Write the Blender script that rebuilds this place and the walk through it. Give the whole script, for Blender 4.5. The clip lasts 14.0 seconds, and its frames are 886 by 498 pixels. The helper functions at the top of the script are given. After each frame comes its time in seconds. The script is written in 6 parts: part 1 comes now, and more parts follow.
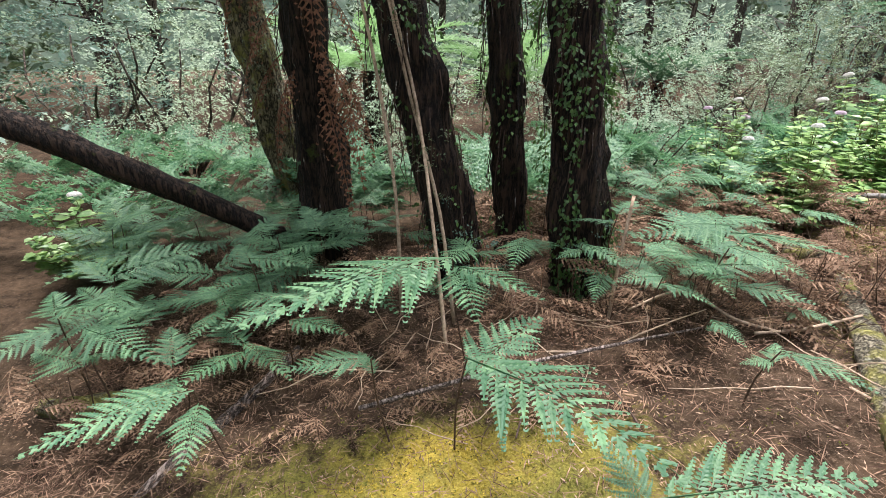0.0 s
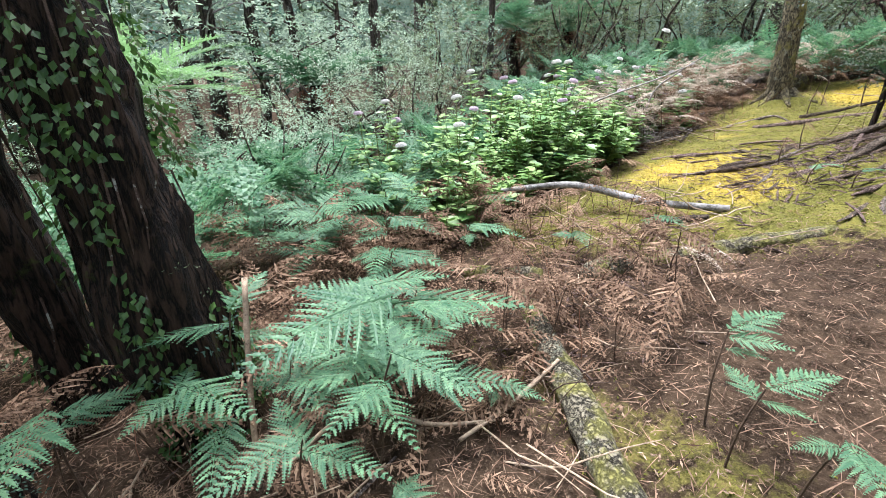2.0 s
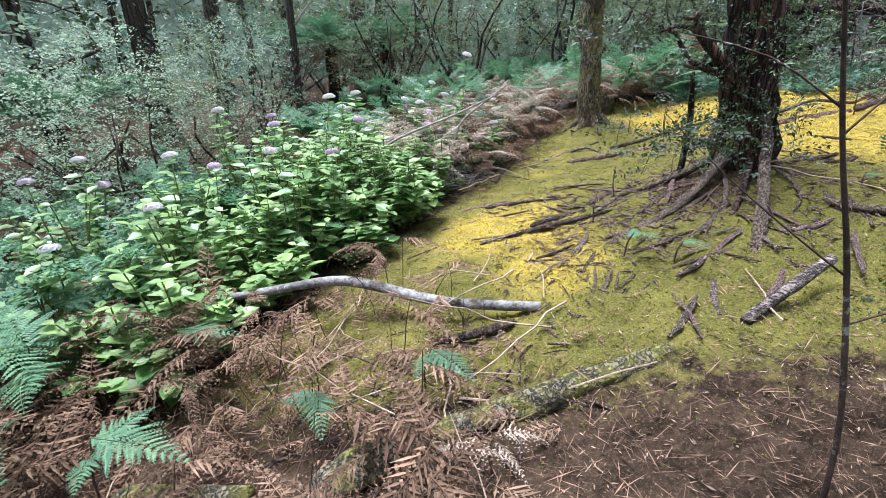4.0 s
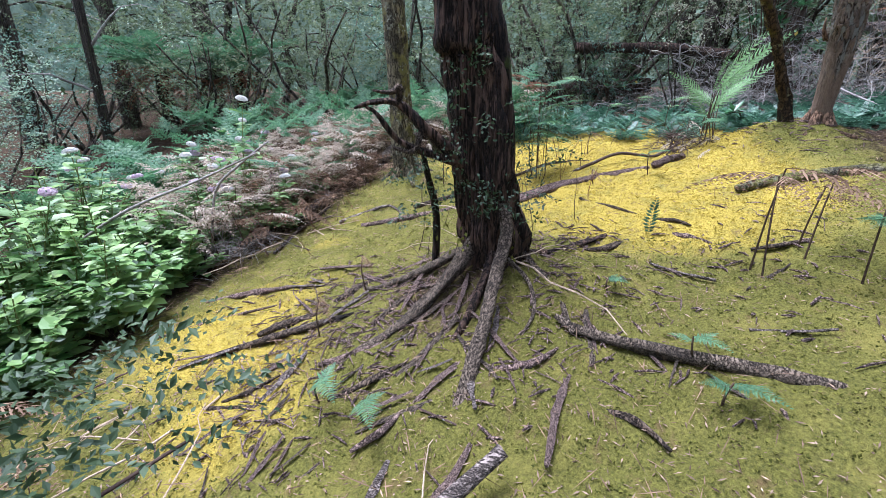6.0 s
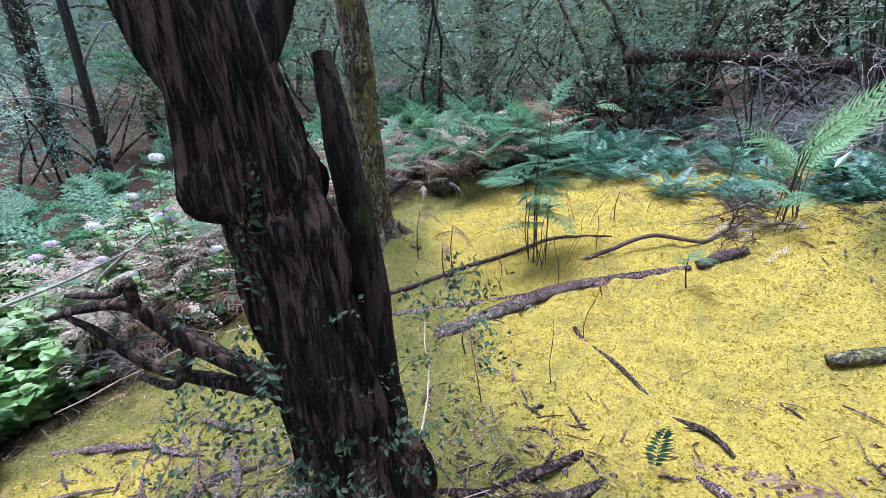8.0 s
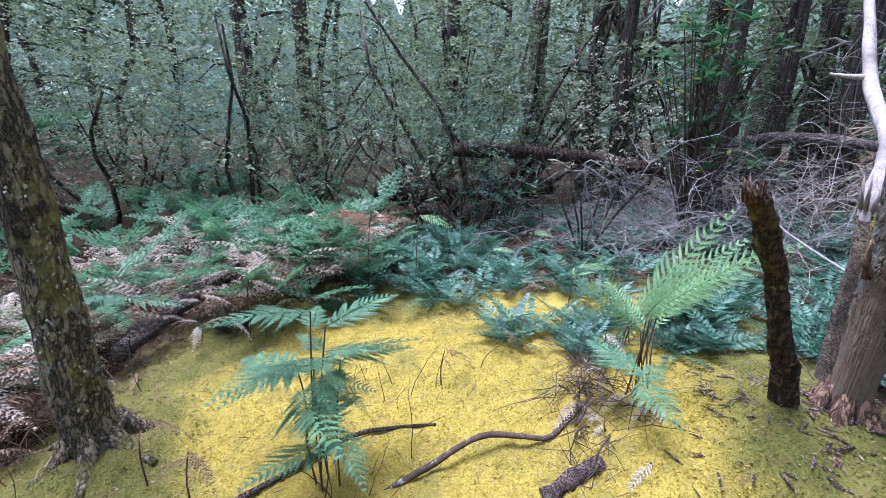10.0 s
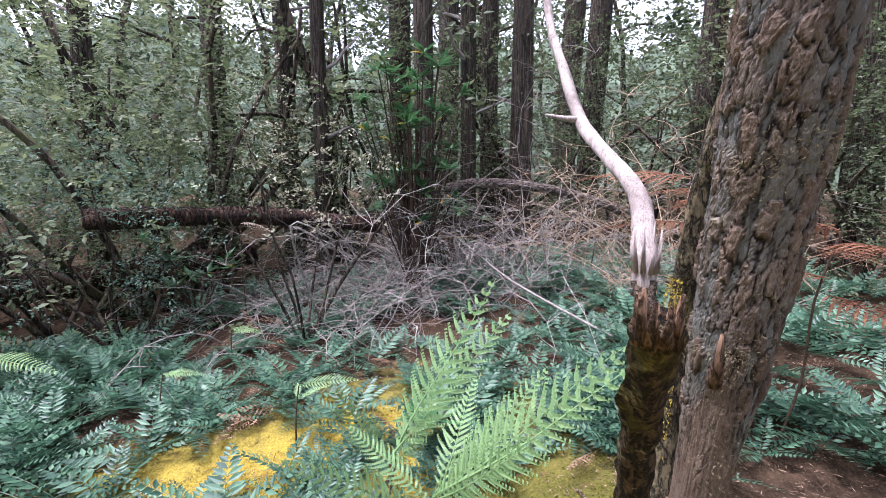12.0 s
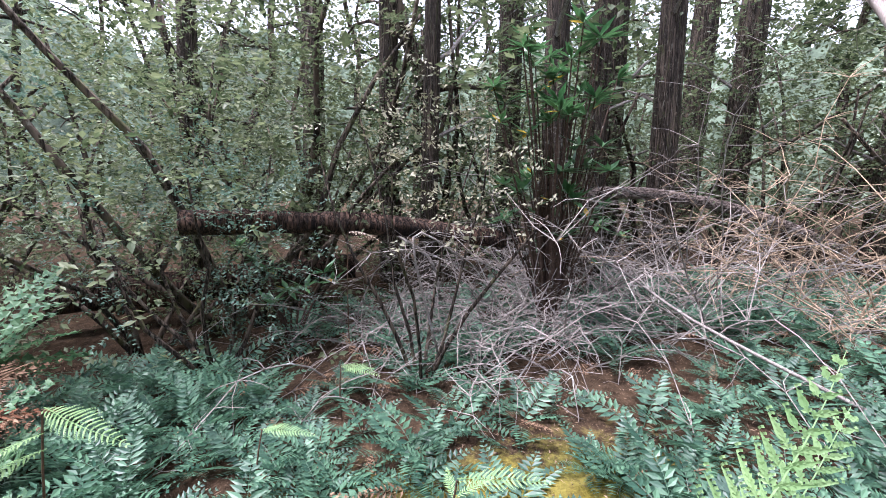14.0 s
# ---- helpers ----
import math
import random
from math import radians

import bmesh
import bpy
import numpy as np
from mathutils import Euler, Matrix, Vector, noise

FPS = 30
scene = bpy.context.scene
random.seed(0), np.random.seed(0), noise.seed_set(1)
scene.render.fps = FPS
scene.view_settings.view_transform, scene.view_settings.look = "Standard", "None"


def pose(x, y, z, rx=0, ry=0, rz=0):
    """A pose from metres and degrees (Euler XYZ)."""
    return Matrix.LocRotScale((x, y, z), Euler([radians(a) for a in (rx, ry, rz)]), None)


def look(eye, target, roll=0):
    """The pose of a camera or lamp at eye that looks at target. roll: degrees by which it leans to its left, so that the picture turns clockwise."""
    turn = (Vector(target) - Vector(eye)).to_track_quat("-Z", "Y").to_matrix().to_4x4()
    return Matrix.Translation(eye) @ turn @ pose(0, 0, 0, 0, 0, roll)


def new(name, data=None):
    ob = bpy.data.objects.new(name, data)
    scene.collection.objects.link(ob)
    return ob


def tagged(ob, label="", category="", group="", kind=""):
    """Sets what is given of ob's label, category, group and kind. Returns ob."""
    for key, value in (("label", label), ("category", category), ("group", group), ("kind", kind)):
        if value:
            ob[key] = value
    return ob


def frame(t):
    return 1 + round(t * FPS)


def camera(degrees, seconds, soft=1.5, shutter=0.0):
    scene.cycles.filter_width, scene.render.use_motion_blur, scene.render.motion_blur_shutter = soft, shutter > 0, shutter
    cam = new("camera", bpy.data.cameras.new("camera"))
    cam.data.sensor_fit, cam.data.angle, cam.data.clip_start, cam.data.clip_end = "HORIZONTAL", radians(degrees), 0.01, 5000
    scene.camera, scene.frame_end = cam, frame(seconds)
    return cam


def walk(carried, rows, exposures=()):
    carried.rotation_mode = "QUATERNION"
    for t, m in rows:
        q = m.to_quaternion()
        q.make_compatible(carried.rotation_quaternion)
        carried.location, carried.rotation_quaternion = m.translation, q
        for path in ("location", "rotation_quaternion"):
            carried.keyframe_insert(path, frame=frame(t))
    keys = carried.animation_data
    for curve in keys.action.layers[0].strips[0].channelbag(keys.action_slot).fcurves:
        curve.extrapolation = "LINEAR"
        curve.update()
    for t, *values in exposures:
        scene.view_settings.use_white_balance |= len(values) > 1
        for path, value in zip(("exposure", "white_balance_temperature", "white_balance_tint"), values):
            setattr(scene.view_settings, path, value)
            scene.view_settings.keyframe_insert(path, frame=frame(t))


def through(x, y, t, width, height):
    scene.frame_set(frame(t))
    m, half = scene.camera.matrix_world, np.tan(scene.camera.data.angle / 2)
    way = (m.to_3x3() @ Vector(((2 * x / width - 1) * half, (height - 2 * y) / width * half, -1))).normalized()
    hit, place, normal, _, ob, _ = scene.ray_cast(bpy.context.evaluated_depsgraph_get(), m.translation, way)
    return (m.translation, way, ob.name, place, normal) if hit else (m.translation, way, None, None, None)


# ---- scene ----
cam = camera(88.0, 14.0, soft=0.65)
PATH = [
    (0.0, pose(-1.372, 0.381, 1.086, 66.93, -0.47, -3.31)),
    (0.5, pose(-1.078, 0.734, 1.065, 65.47, -0.81, -19.12)),
    (1.0, pose(-0.904, 1.073, 1.005, 64.58, -0.39, -27.77)),
    (1.5, pose(-0.668, 1.340, 0.977, 66.01, 0.21, -33.50)),
    (2.0, pose(-0.280, 1.580, 1.000, 67.82, 0.58, -39.90)),
    (2.2, pose(-0.146, 1.670, 0.969, 68.58, 0.84, -42.55)),
    (4.3, pose(1.724, 1.995, 1.199, 69.10, 0.84, -59.66)),
    (4.5, pose(1.865, 1.952, 1.206, 69.33, 0.71, -61.61)),
    (5.0, pose(2.231, 1.665, 1.286, 69.81, 0.60, -65.36)),
    (5.5, pose(2.591, 1.378, 1.358, 71.10, 0.94, -66.38)),
    (6.0, pose(3.047, 1.200, 1.536, 70.09, 0.07, -67.00)),
    (6.5, pose(3.585, 1.067, 1.625, 67.73, 0.11, -68.81)),
    (7.0, pose(4.020, 0.996, 1.655, 63.58, 0.64, -66.02)),
    (7.2, pose(4.212, 0.992, 1.714, 63.88, 0.90, -63.32)),
    (9.3, pose(5.622, 1.243, 2.438, 71.61, -0.28, -59.67)),
    (9.5, pose(5.807, 1.224, 2.435, 72.77, -0.74, -63.29)),
    (10.0, pose(6.325, 1.128, 2.506, 74.67, -1.30, -75.91)),
    (10.5, pose(6.667, 1.032, 2.488, 76.45, -0.83, -89.95)),
    (11.0, pose(6.999, 1.078, 2.528, 78.25, -0.33, -99.63)),
    (11.5, pose(7.358, 1.049, 2.509, 80.46, 0.43, -104.34)),
    (12.0, pose(7.690, 1.003, 2.525, 81.02, 0.40, -110.82)),
    (12.5, pose(7.952, 1.061, 2.510, 81.22, 0.85, -118.00)),
    (13.0, pose(8.136, 1.081, 2.501, 81.80, 1.45, -121.60)),
    (13.5, pose(8.363, 1.125, 2.469, 82.58, 0.42, -117.49)),
    (14.0, pose(8.769, 1.328, 2.447, 82.51, -0.64, -102.40)),
]
walk(cam, PATH, exposures=((0.0, 2.75, 6450, 15), (2.2, 2.85, 5900, 12), (4.3, 2.5, 5600, 14), (7.2, 2.48, 5150, 17), (9.3, 2.52, 5000, 19), (11.0, 2.5, 5400, 26), (12.5, 2.65, 6000, 27), (14.0, 2.78, 6000, 25)))

# ---------------------------------------------------------------- world and sun
world = bpy.data.worlds.new("overcast_sky")
scene.world = world
world.use_nodes = True
wn = world.node_tree.nodes
sky = wn.new("ShaderNodeTexSky")
sky.sky_type = 'NISHITA'
sky.sun_disc = False
sky.sun_elevation = radians(75)
sky.sun_rotation = radians(11)
soft_sky = wn.new("ShaderNodeHueSaturation")
soft_sky.inputs["Saturation"].default_value = 0.35
wl = world.node_tree.links
wl.new(sky.outputs[0], soft_sky.inputs["Color"])
wl.new(soft_sky.outputs[0], wn["Background"].inputs["Color"])
wn["Background"].inputs["Strength"].default_value = 0.088
sun_data = bpy.data.lights.new("sun", 'SUN')
sun_data.energy = 1.9
sun_data.angle = radians(28)
sun_data.color = (1.0, 0.98, 0.95)
sun = new("sun", sun_data)
sun.matrix_world = look((0, 0, 30), (-1.5, -7.5, 0))

# ---------------------------------------------------------------- small helpers
rng = np.random.default_rng(11)


def bump2(x, y, cx, cy, rx, ry):
    return np.exp(-((x - cx) / rx) ** 2 - ((y - cy) / ry) ** 2)


def ground_z(x, y):
    """The lie of the land: a slope that climbs to a mossy shelf, with a low swell at the foot of each large tree."""
    x, y = np.asarray(x, float), np.asarray(y, float)
    u, v = np.tanh((x - 4) / 7), np.tanh((y - 2) / 4.5)
    z = (-0.0135 + 1.1356 * u - 0.7588 * v - 0.0985 * u * u - 0.4186 * u * v + 0.0176 * v * v
         + 0.0366 * u ** 3 + 1.0038 * u * u * v - 0.0135 * u * v * v)
    z = z + 0.20 * bump2(x, y, 5.75, 2.05, 0.7, 0.6) + 0.16 * bump2(x, y, 8.3, 3.9, 0.6, 0.5) + 0.24 * bump2(x, y, 8.75, -0.2, 0.7, 0.6)
    return z


def gz(x, y):
    return float(ground_z(x, y))


def on(x, y, lift=0.0):
    return Vector((x, y, gz(x, y) + lift))


def mesh(name, verts, faces, mat, smooth=False):
    me = bpy.data.meshes.new(name)
    me.from_pydata([tuple(v) for v in verts], [], faces if isinstance(faces, list) else faces.tolist())
    me.materials.append(mat)
    if smooth:
        me.polygons.foreach_set("use_smooth", [True] * len(me.polygons))
    me.update()
    return me


def part(name, me, parent=None, label="", m=None):
    ob = new(name, me)
    ob.parent = parent
    if m is not None:
        ob.matrix_basis = m
    return tagged(ob, label)


def thing(name, label, category, group="", m=None, kind=""):
    ob = new(name)
    ob.empty_display_size = 0.1
    if m is not None:
        ob.matrix_basis = m
    return tagged(ob, label, category, group, kind)


def join(*pieces):
    verts, faces, n = [], [], 0
    for v, f in pieces:
        verts.extend([tuple(p) for p in v])
        faces.extend([tuple(i + n for i in q) for q in f])
        n += len(v)
    return verts, faces


def tube(pts, radii, sides=7, rough=0.0, ridge=0.0, seed=0.0, freq=0.0, cap=True, sub=1):
    """A tapering limb along a line of places, with uneven, furrowed sides."""
    pts = [Vector(p) for p in pts]
    if sub > 1:
        fine, fr = [], []
        for i in range(len(pts) - 1):
            p0, p1, p2, p3 = pts[max(i - 1, 0)], pts[i], pts[i + 1], pts[min(i + 2, len(pts) - 1)]
            for k in range(sub):
                t = k / sub
                fine.append(0.5 * (2 * p1 + (p2 - p0) * t + (2 * p0 - 5 * p1 + 4 * p2 - p3) * t * t + (3 * p1 - p0 - 3 * p2 + p3) * t ** 3))
                fr.append(radii[i] * (1 - t) + radii[i + 1] * t)
        pts, radii = fine + [pts[-1]], fr + [radii[-1]]
    freq = freq or 0.9 / max(0.01, sum(radii) / len(radii))
    verts, faces = [], []
    side = None
    n = len(pts)
    for i, p in enumerate(pts):
        ahead = (pts[min(i + 1, n - 1)] - pts[max(i - 1, 0)]).normalized()
        if side is None:
            side = ahead.cross(Vector((0.13, 0.9, 0.41))).normalized()
        side = (side - ahead * side.dot(ahead)).normalized()
        up = ahead.cross(side)
        for k in range(sides):
            a = 2 * math.pi * k / sides
            d = side * math.cos(a) + up * math.sin(a)
            r = radii[i]
            if rough or ridge:
                q = p + d * r
                w = noise.noise(q * freq + Vector((seed, seed, 0))) + 0.6 * noise.noise(q * freq * 3.1 + Vector((0, seed, seed)))
                g = noise.noise(Vector((math.cos(a) * 3 + seed, math.sin(a) * 3, i * 0.12)))
                r *= 1 + rough * w + ridge * (abs(g) * 2 - 0.6 + 0.7 * abs(noise.noise(Vector((math.cos(a) * 8 + seed, math.sin(a) * 8, i * 0.2)))))
            verts.append(p + d * r)
    for i in range(n - 1):
        for k in range(sides):
            a, b = i * sides + k, i * sides + (k + 1) % sides
            faces.append((a, b, b + sides, a + sides))
    if cap:
        faces.append(tuple(range(sides))[::-1])
        faces.append(tuple((n - 1) * sides + k for k in range(sides)))
    return verts, faces


def leaves(P, D, N, L, W):
    """One pointed, lightly folded leaf at each place P, along D, facing N."""
    P, D, N = np.asarray(P, float), np.asarray(D, float), np.asarray(N, float)
    D = D / (np.linalg.norm(D, axis=1, keepdims=True) + 1e-9)
    S = np.cross(D, N)
    S /= np.linalg.norm(S, axis=1, keepdims=True) + 1e-9
    U = np.cross(S, D)
    L, W = np.broadcast_to(L, len(P))[:, None], np.broadcast_to(W, len(P))[:, None]
    V = np.stack([P, P + D * L * 0.45 + S * W * 0.5 + U * W * 0.12, P + D * L, P + D * L * 0.45 - S * W * 0.5 + U * W * 0.12], 1).reshape(-1, 3)
    i = np.arange(len(P))[:, None] * 4
    F = np.concatenate([np.concatenate([i, i + 1, i + 2], 1), np.concatenate([i, i + 2, i + 3], 1)])
    return V, F


def unit(v):
    return v / (np.linalg.norm(v, axis=-1, keepdims=True) + 1e-9)


# ---------------------------------------------------------------- materials
def shader(name):
    m = bpy.data.materials.new(name)
    m.use_nodes = True
    t = m.node_tree
    return m, t.nodes, t.links, t.nodes["Principled BSDF"], t.nodes["Material Output"]


def colour_mix(nodes, links, fac, a, b):
    mix = nodes.new("ShaderNodeMix")
    mix.data_type = 'RGBA'
    for sock, v in ((mix.inputs[0], fac), (mix.inputs[6], a), (mix.inputs[7], b)):
        if isinstance(v, bpy.types.NodeSocket):
            links.new(v, sock)
        elif isinstance(v, tuple):
            sock.default_value = (*v, 1.0)
        else:
            sock.default_value = v
    return mix.outputs[2]


def noise_node(nodes, links, coord, scale, detail=5, stretch=None, rough=0.6):
    n = nodes.new("ShaderNodeTexNoise")
    n.inputs["Scale"].default_value = scale
    n.inputs["Detail"].default_value = detail
    n.inputs["Roughness"].default_value = rough
    if stretch:
        mp = nodes.new("ShaderNodeMapping")
        mp.inputs["Scale"].default_value = stretch
        links.new(coord, mp.inputs[0])
        coord = mp.outputs[0]
    links.new(coord, n.inputs["Vector"])
    return n.outputs[0]


def ramp(nodes, links, value, lo, hi):
    r = nodes.new("ShaderNodeMapRange")
    r.inputs[1].default_value, r.inputs[2].default_value = lo, hi
    links.new(value, r.inputs[0])
    return r.outputs[0]


def add_bump(nodes, links, bsdf, height, strength, dist):
    b = nodes.new("ShaderNodeBump")
    b.inputs["Strength"].default_value = strength
    b.inputs["Distance"].default_value = dist
    links.new(height, b.inputs["Height"])
    links.new(b.outputs[0], bsdf.inputs["Normal"])


def bark(name, dark, light, moss=None, moss_at=0.55, lichen=None, scale=14.0, stretch=(1, 1, 0.16), depth=0.02, rough=0.9, plates=None, plate=None):
    m, n, l, b, _ = shader(name)
    co = n.new("ShaderNodeTexCoord").outputs["Object"]
    furrow = noise_node(n, l, co, scale, 6, stretch)
    grain = noise_node(n, l, co, scale * 6, 4, stretch)
    stain = noise_node(n, l, co, 2.2, 4)
    col = colour_mix(n, l, ramp(n, l, furrow, 0.35, 0.65), dark, light)
    col = colour_mix(n, l, ramp(n, l, grain, 0.35, 0.85), col, tuple(min(1, c * 1.5) for c in light))
    col = colour_mix(n, l, ramp(n, l, stain, 0.52, 0.75), col, tuple(c * 0.6 for c in dark))
    height = colour_mix(n, l, 0.35, furrow, grain)
    if plates:
        split = noise_node(n, l, co, 1.0, 5, plates, 0.65)
        away = n.new("ShaderNodeMath")
        away.operation = 'SUBTRACT'
        l.new(split, away.inputs[0])
        away.inputs[1].default_value = 0.5
        size = n.new("ShaderNodeMath")
        size.operation = 'ABSOLUTE'
        l.new(away.outputs[0], size.inputs[0])
        crack = ramp(n, l, size.outputs[0], 0.0, 0.07)
        col = colour_mix(n, l, crack, tuple(c * 0.5 for c in dark), col)
        height = colour_mix(n, l, 0.45, height, crack)
    if lichen:
        spots = noise_node(n, l, co, 9.0, 6, None, 0.75)
        col = colour_mix(n, l, ramp(n, l, spots, 0.58, 0.64), col, lichen)
    if moss:
        patch = noise_node(n, l, co, 4.0, 6, None, 0.7)
        col = colour_mix(n, l, ramp(n, l, patch, moss_at, moss_at + 0.1), col, moss)
    if plate:
        tone, gap = n.new("ShaderNodeAttribute"), n.new("ShaderNodeAttribute")
        tone.attribute_name, gap.attribute_name = "plate_tone", "plate_height"
        col = colour_mix(n, l, ramp(n, l, tone.outputs["Fac"], 0.55, 1.3), col, (0.17, 0.115, 0.08))
        col = colour_mix(n, l, ramp(n, l, tone.outputs["Fac"], 0.3, -0.5), col, (0.17, 0.165, 0.145))
        col = colour_mix(n, l, ramp(n, l, gap.outputs["Fac"], 0.05, 0.55), plate, col)
    l.new(col, b.inputs["Base Color"])
    b.inputs["Roughness"].default_value = rough
    b.inputs["Specular IOR Level"].default_value = 0.25
    add_bump(n, l, b, height, 1.0, depth)
    return m


def leaf_mat(name, a, b_, through=0.35, rough=0.5, spec=0.4):
    """Leaves: colour varies from leaf to leaf and from plant to plant, and light comes through."""
    m, n, l, b, out = shader(name)
    info = n.new("ShaderNodeObjectInfo").outputs["Random"]
    isle = n.new("ShaderNodeNewGeometry").outputs["Random Per Island"]
    co = n.new("ShaderNodeTexCoord").outputs["Object"]
    blotch = noise_node(n, l, co, 9.0, 3)
    col = colour_mix(n, l, isle, a, b_)
    col = colour_mix(n, l, ramp(n, l, info, -0.3, 1.6), col, tuple(c * 0.55 for c in a))
    col = colour_mix(n, l, ramp(n, l, blotch, 0.55, 0.9), col, tuple(min(1, c * 1.35) for c in b_))
    l.new(col, b.inputs["Base Color"])
    b.inputs["Roughness"].default_value = rough
    b.inputs["Specular IOR Level"].default_value = spec
    tr = n.new("ShaderNodeBsdfTranslucent")
    l.new(col, tr.inputs["Color"])
    mix = n.new("ShaderNodeMixShader")
    mix.inputs[0].default_value = through
    l.new(b.outputs[0], mix.inputs[1])
    l.new(tr.outputs[0], mix.inputs[2])
    l.new(mix.outputs[0], out.inputs["Surface"])
    return m


BARK_DARK = bark("fibrous_dark_bark", (0.007, 0.0045, 0.003), (0.045, 0.027, 0.018), (0.05, 0.065, 0.012), 0.60, depth=0.05, plates=(22, 22, 3))
BARK_A = bark("stringy_red_bark", (0.010, 0.006, 0.0045), (0.105, 0.062, 0.043), (0.05, 0.06, 0.012), 0.68, scale=18, depth=0.05, plates=(26, 26, 2.2))
BARK_B = bark("mossy_grey_bark", (0.04, 0.031, 0.018), (0.20, 0.162, 0.095), (0.19, 0.165, 0.045), 0.52, (0.27, 0.255, 0.18), 20, (1, 1, 0.4), 0.04, plates=(24, 24, 9))
BARK_C = bark("flaky_grey_bark", (0.040, 0.028, 0.021), (0.20, 0.150, 0.112), (0.13, 0.10, 0.045), 0.70, (0.25, 0.22, 0.165), 42, (1, 1, 0.4), 0.02, plate=(0.014, 0.009, 0.007))
BARK_WOOD = bark("bare_reddish_wood", (0.075, 0.042, 0.024), (0.26, 0.155, 0.095), None, 0.5, None, 34, (1, 1, 0.10), 0.03, plates=(34, 34, 3))
ROOT_GREY = bark("weathered_root", (0.045, 0.032, 0.022), (0.20, 0.15, 0.11), (0.11, 0.105, 0.03), 0.68, None, 26, (1, 1, 1), 0.03, plates=(14, 60, 60))
BARK_SNAG = bark("mossy_snag_bark", (0.014, 0.008, 0.005), (0.09, 0.055, 0.025), (0.13, 0.10, 0.02), 0.55, (0.24, 0.21, 0.10), 20, (1, 1, 0.3), 0.05, plates=(26, 26, 12))
BARK_FAR = bark("forest_trunk_bark", (0.022, 0.016, 0.011), (0.12, 0.092, 0.07), (0.085, 0.085, 0.035), 0.56, (0.2, 0.19, 0.15), 7, depth=0.05, plates=(9, 9, 1.5))
DEAD_WOOD = bark("weathered_dead_wood", (0.05, 0.036, 0.030), (0.30, 0.24, 0.21), (0.10, 0.10, 0.03), 0.64, None, 26, (1, 1, 1), 0.03, plates=(40, 9, 40))
BARE_WOOD = bark("bleached_bare_wood", (0.15, 0.115, 0.105), (0.36, 0.31, 0.285), None, 0.5, None, 26, (1, 1, 0.1), 0.012)
ROOT_WOOD = bark("old_root_wood", (0.020, 0.013, 0.009), (0.13, 0.092, 0.066), (0.12, 0.12, 0.02), 0.66, None, 24, (1, 1, 1), 0.03, plates=(20, 55, 40))
STRIP_WOOD = bark("stringy_bark_strip", (0.055, 0.033, 0.028), (0.33, 0.225, 0.19), None, 0.5, None, 34, (1, 1, 1), 0.04, plates=(60, 60, 60))
TWIG = bark("dry_twig", (0.10, 0.068, 0.045), (0.38, 0.285, 0.20), None, 0.5, None, 40, (1, 1, 1), 0.003)
TWIG_DARK = bark("dark_twig", (0.018, 0.011, 0.008), (0.07, 0.045, 0.033), None, 0.5, (0.24, 0.24, 0.21), 30, (1, 1, 1), 0.003)
TWIG_GREY = bark("lichened_grey_twig", (0.06, 0.05, 0.045), (0.27, 0.24, 0.22), None, 0.5, (0.40, 0.41, 0.38), 40, (1, 1, 1), 0.003)
LOG_MOSS = bark("mossy_log_bark", (0.040, 0.033, 0.020), (0.19, 0.165, 0.115), (0.19, 0.175, 0.05), 0.44, (0.26, 0.265, 0.19), 22, (1, 1, 1), 0.04, plates=(34, 34, 34))
WB_BARK = bark("pale_branch_bark", (0.03, 0.026, 0.022), (0.24, 0.225, 0.21), (0.035, 0.028, 0.022), 0.52, (0.40, 0.40, 0.38), 9, (1, 1, 1), 0.015)
STEM = bark("fern_stalk", (0.028, 0.018, 0.013), (0.085, 0.055, 0.035), None, 0.5, None, 30, (1, 1, 1), 0.002)
STEM_GREEN = bark("green_stalk", (0.08, 0.10, 0.03), (0.16, 0.17, 0.06), None, 0.5, None, 30, (1, 1, 1), 0.002)
FERN = leaf_mat("bracken_green", (0.058, 0.165, 0.082), (0.19, 0.33, 0.165), 0.45)
FERN_LIGHT = leaf_mat("light_fern_green", (0.21, 0.38, 0.15), (0.35, 0.52, 0.24), 0.42)
FERN_DARK = leaf_mat("water_fern_green", (0.026, 0.080, 0.052), (0.13, 0.26, 0.155), 0.3, 0.45, 0.45)
FERN_DEAD = leaf_mat("dead_fern_brown", (0.11, 0.062, 0.038), (0.40, 0.265, 0.175), 0.3, 0.8, 0.15)
FERN_PALE = leaf_mat("bleached_dead_fern", (0.36, 0.28, 0.21), (0.68, 0.58, 0.47), 0.3, 0.8, 0.15)
FERN_RUST = leaf_mat("rust_dead_fern", (0.15, 0.065, 0.036), (0.32, 0.16, 0.095), 0.3, 0.8, 0.15)
HYDRANGEA = leaf_mat("hydrangea_leaf", (0.10, 0.22, 0.06), (0.38, 0.52, 0.19), 0.42, 0.42, 0.5)
PETAL = leaf_mat("hydrangea_petal", (0.55, 0.40, 0.50), (0.75, 0.66, 0.72), 0.4, 0.7, 0.2)
PETAL_BLUE = leaf_mat("hydrangea_blue_petal", (0.16, 0.28, 0.62), (0.32, 0.45, 0.75), 0.4, 0.7, 0.2)
PETAL_PALE = leaf_mat("hydrangea_pale_petal", (0.66, 0.63, 0.60), (0.8, 0.78, 0.74), 0.4, 0.7, 0.2)
BEECH = leaf_mat("small_dark_leaves", (0.066, 0.102, 0.048), (0.215, 0.25, 0.13), 0.48)
BEECH_DEEP = leaf_mat("deep_green_small_leaves", (0.028, 0.055, 0.022), (0.085, 0.125, 0.055), 0.35)
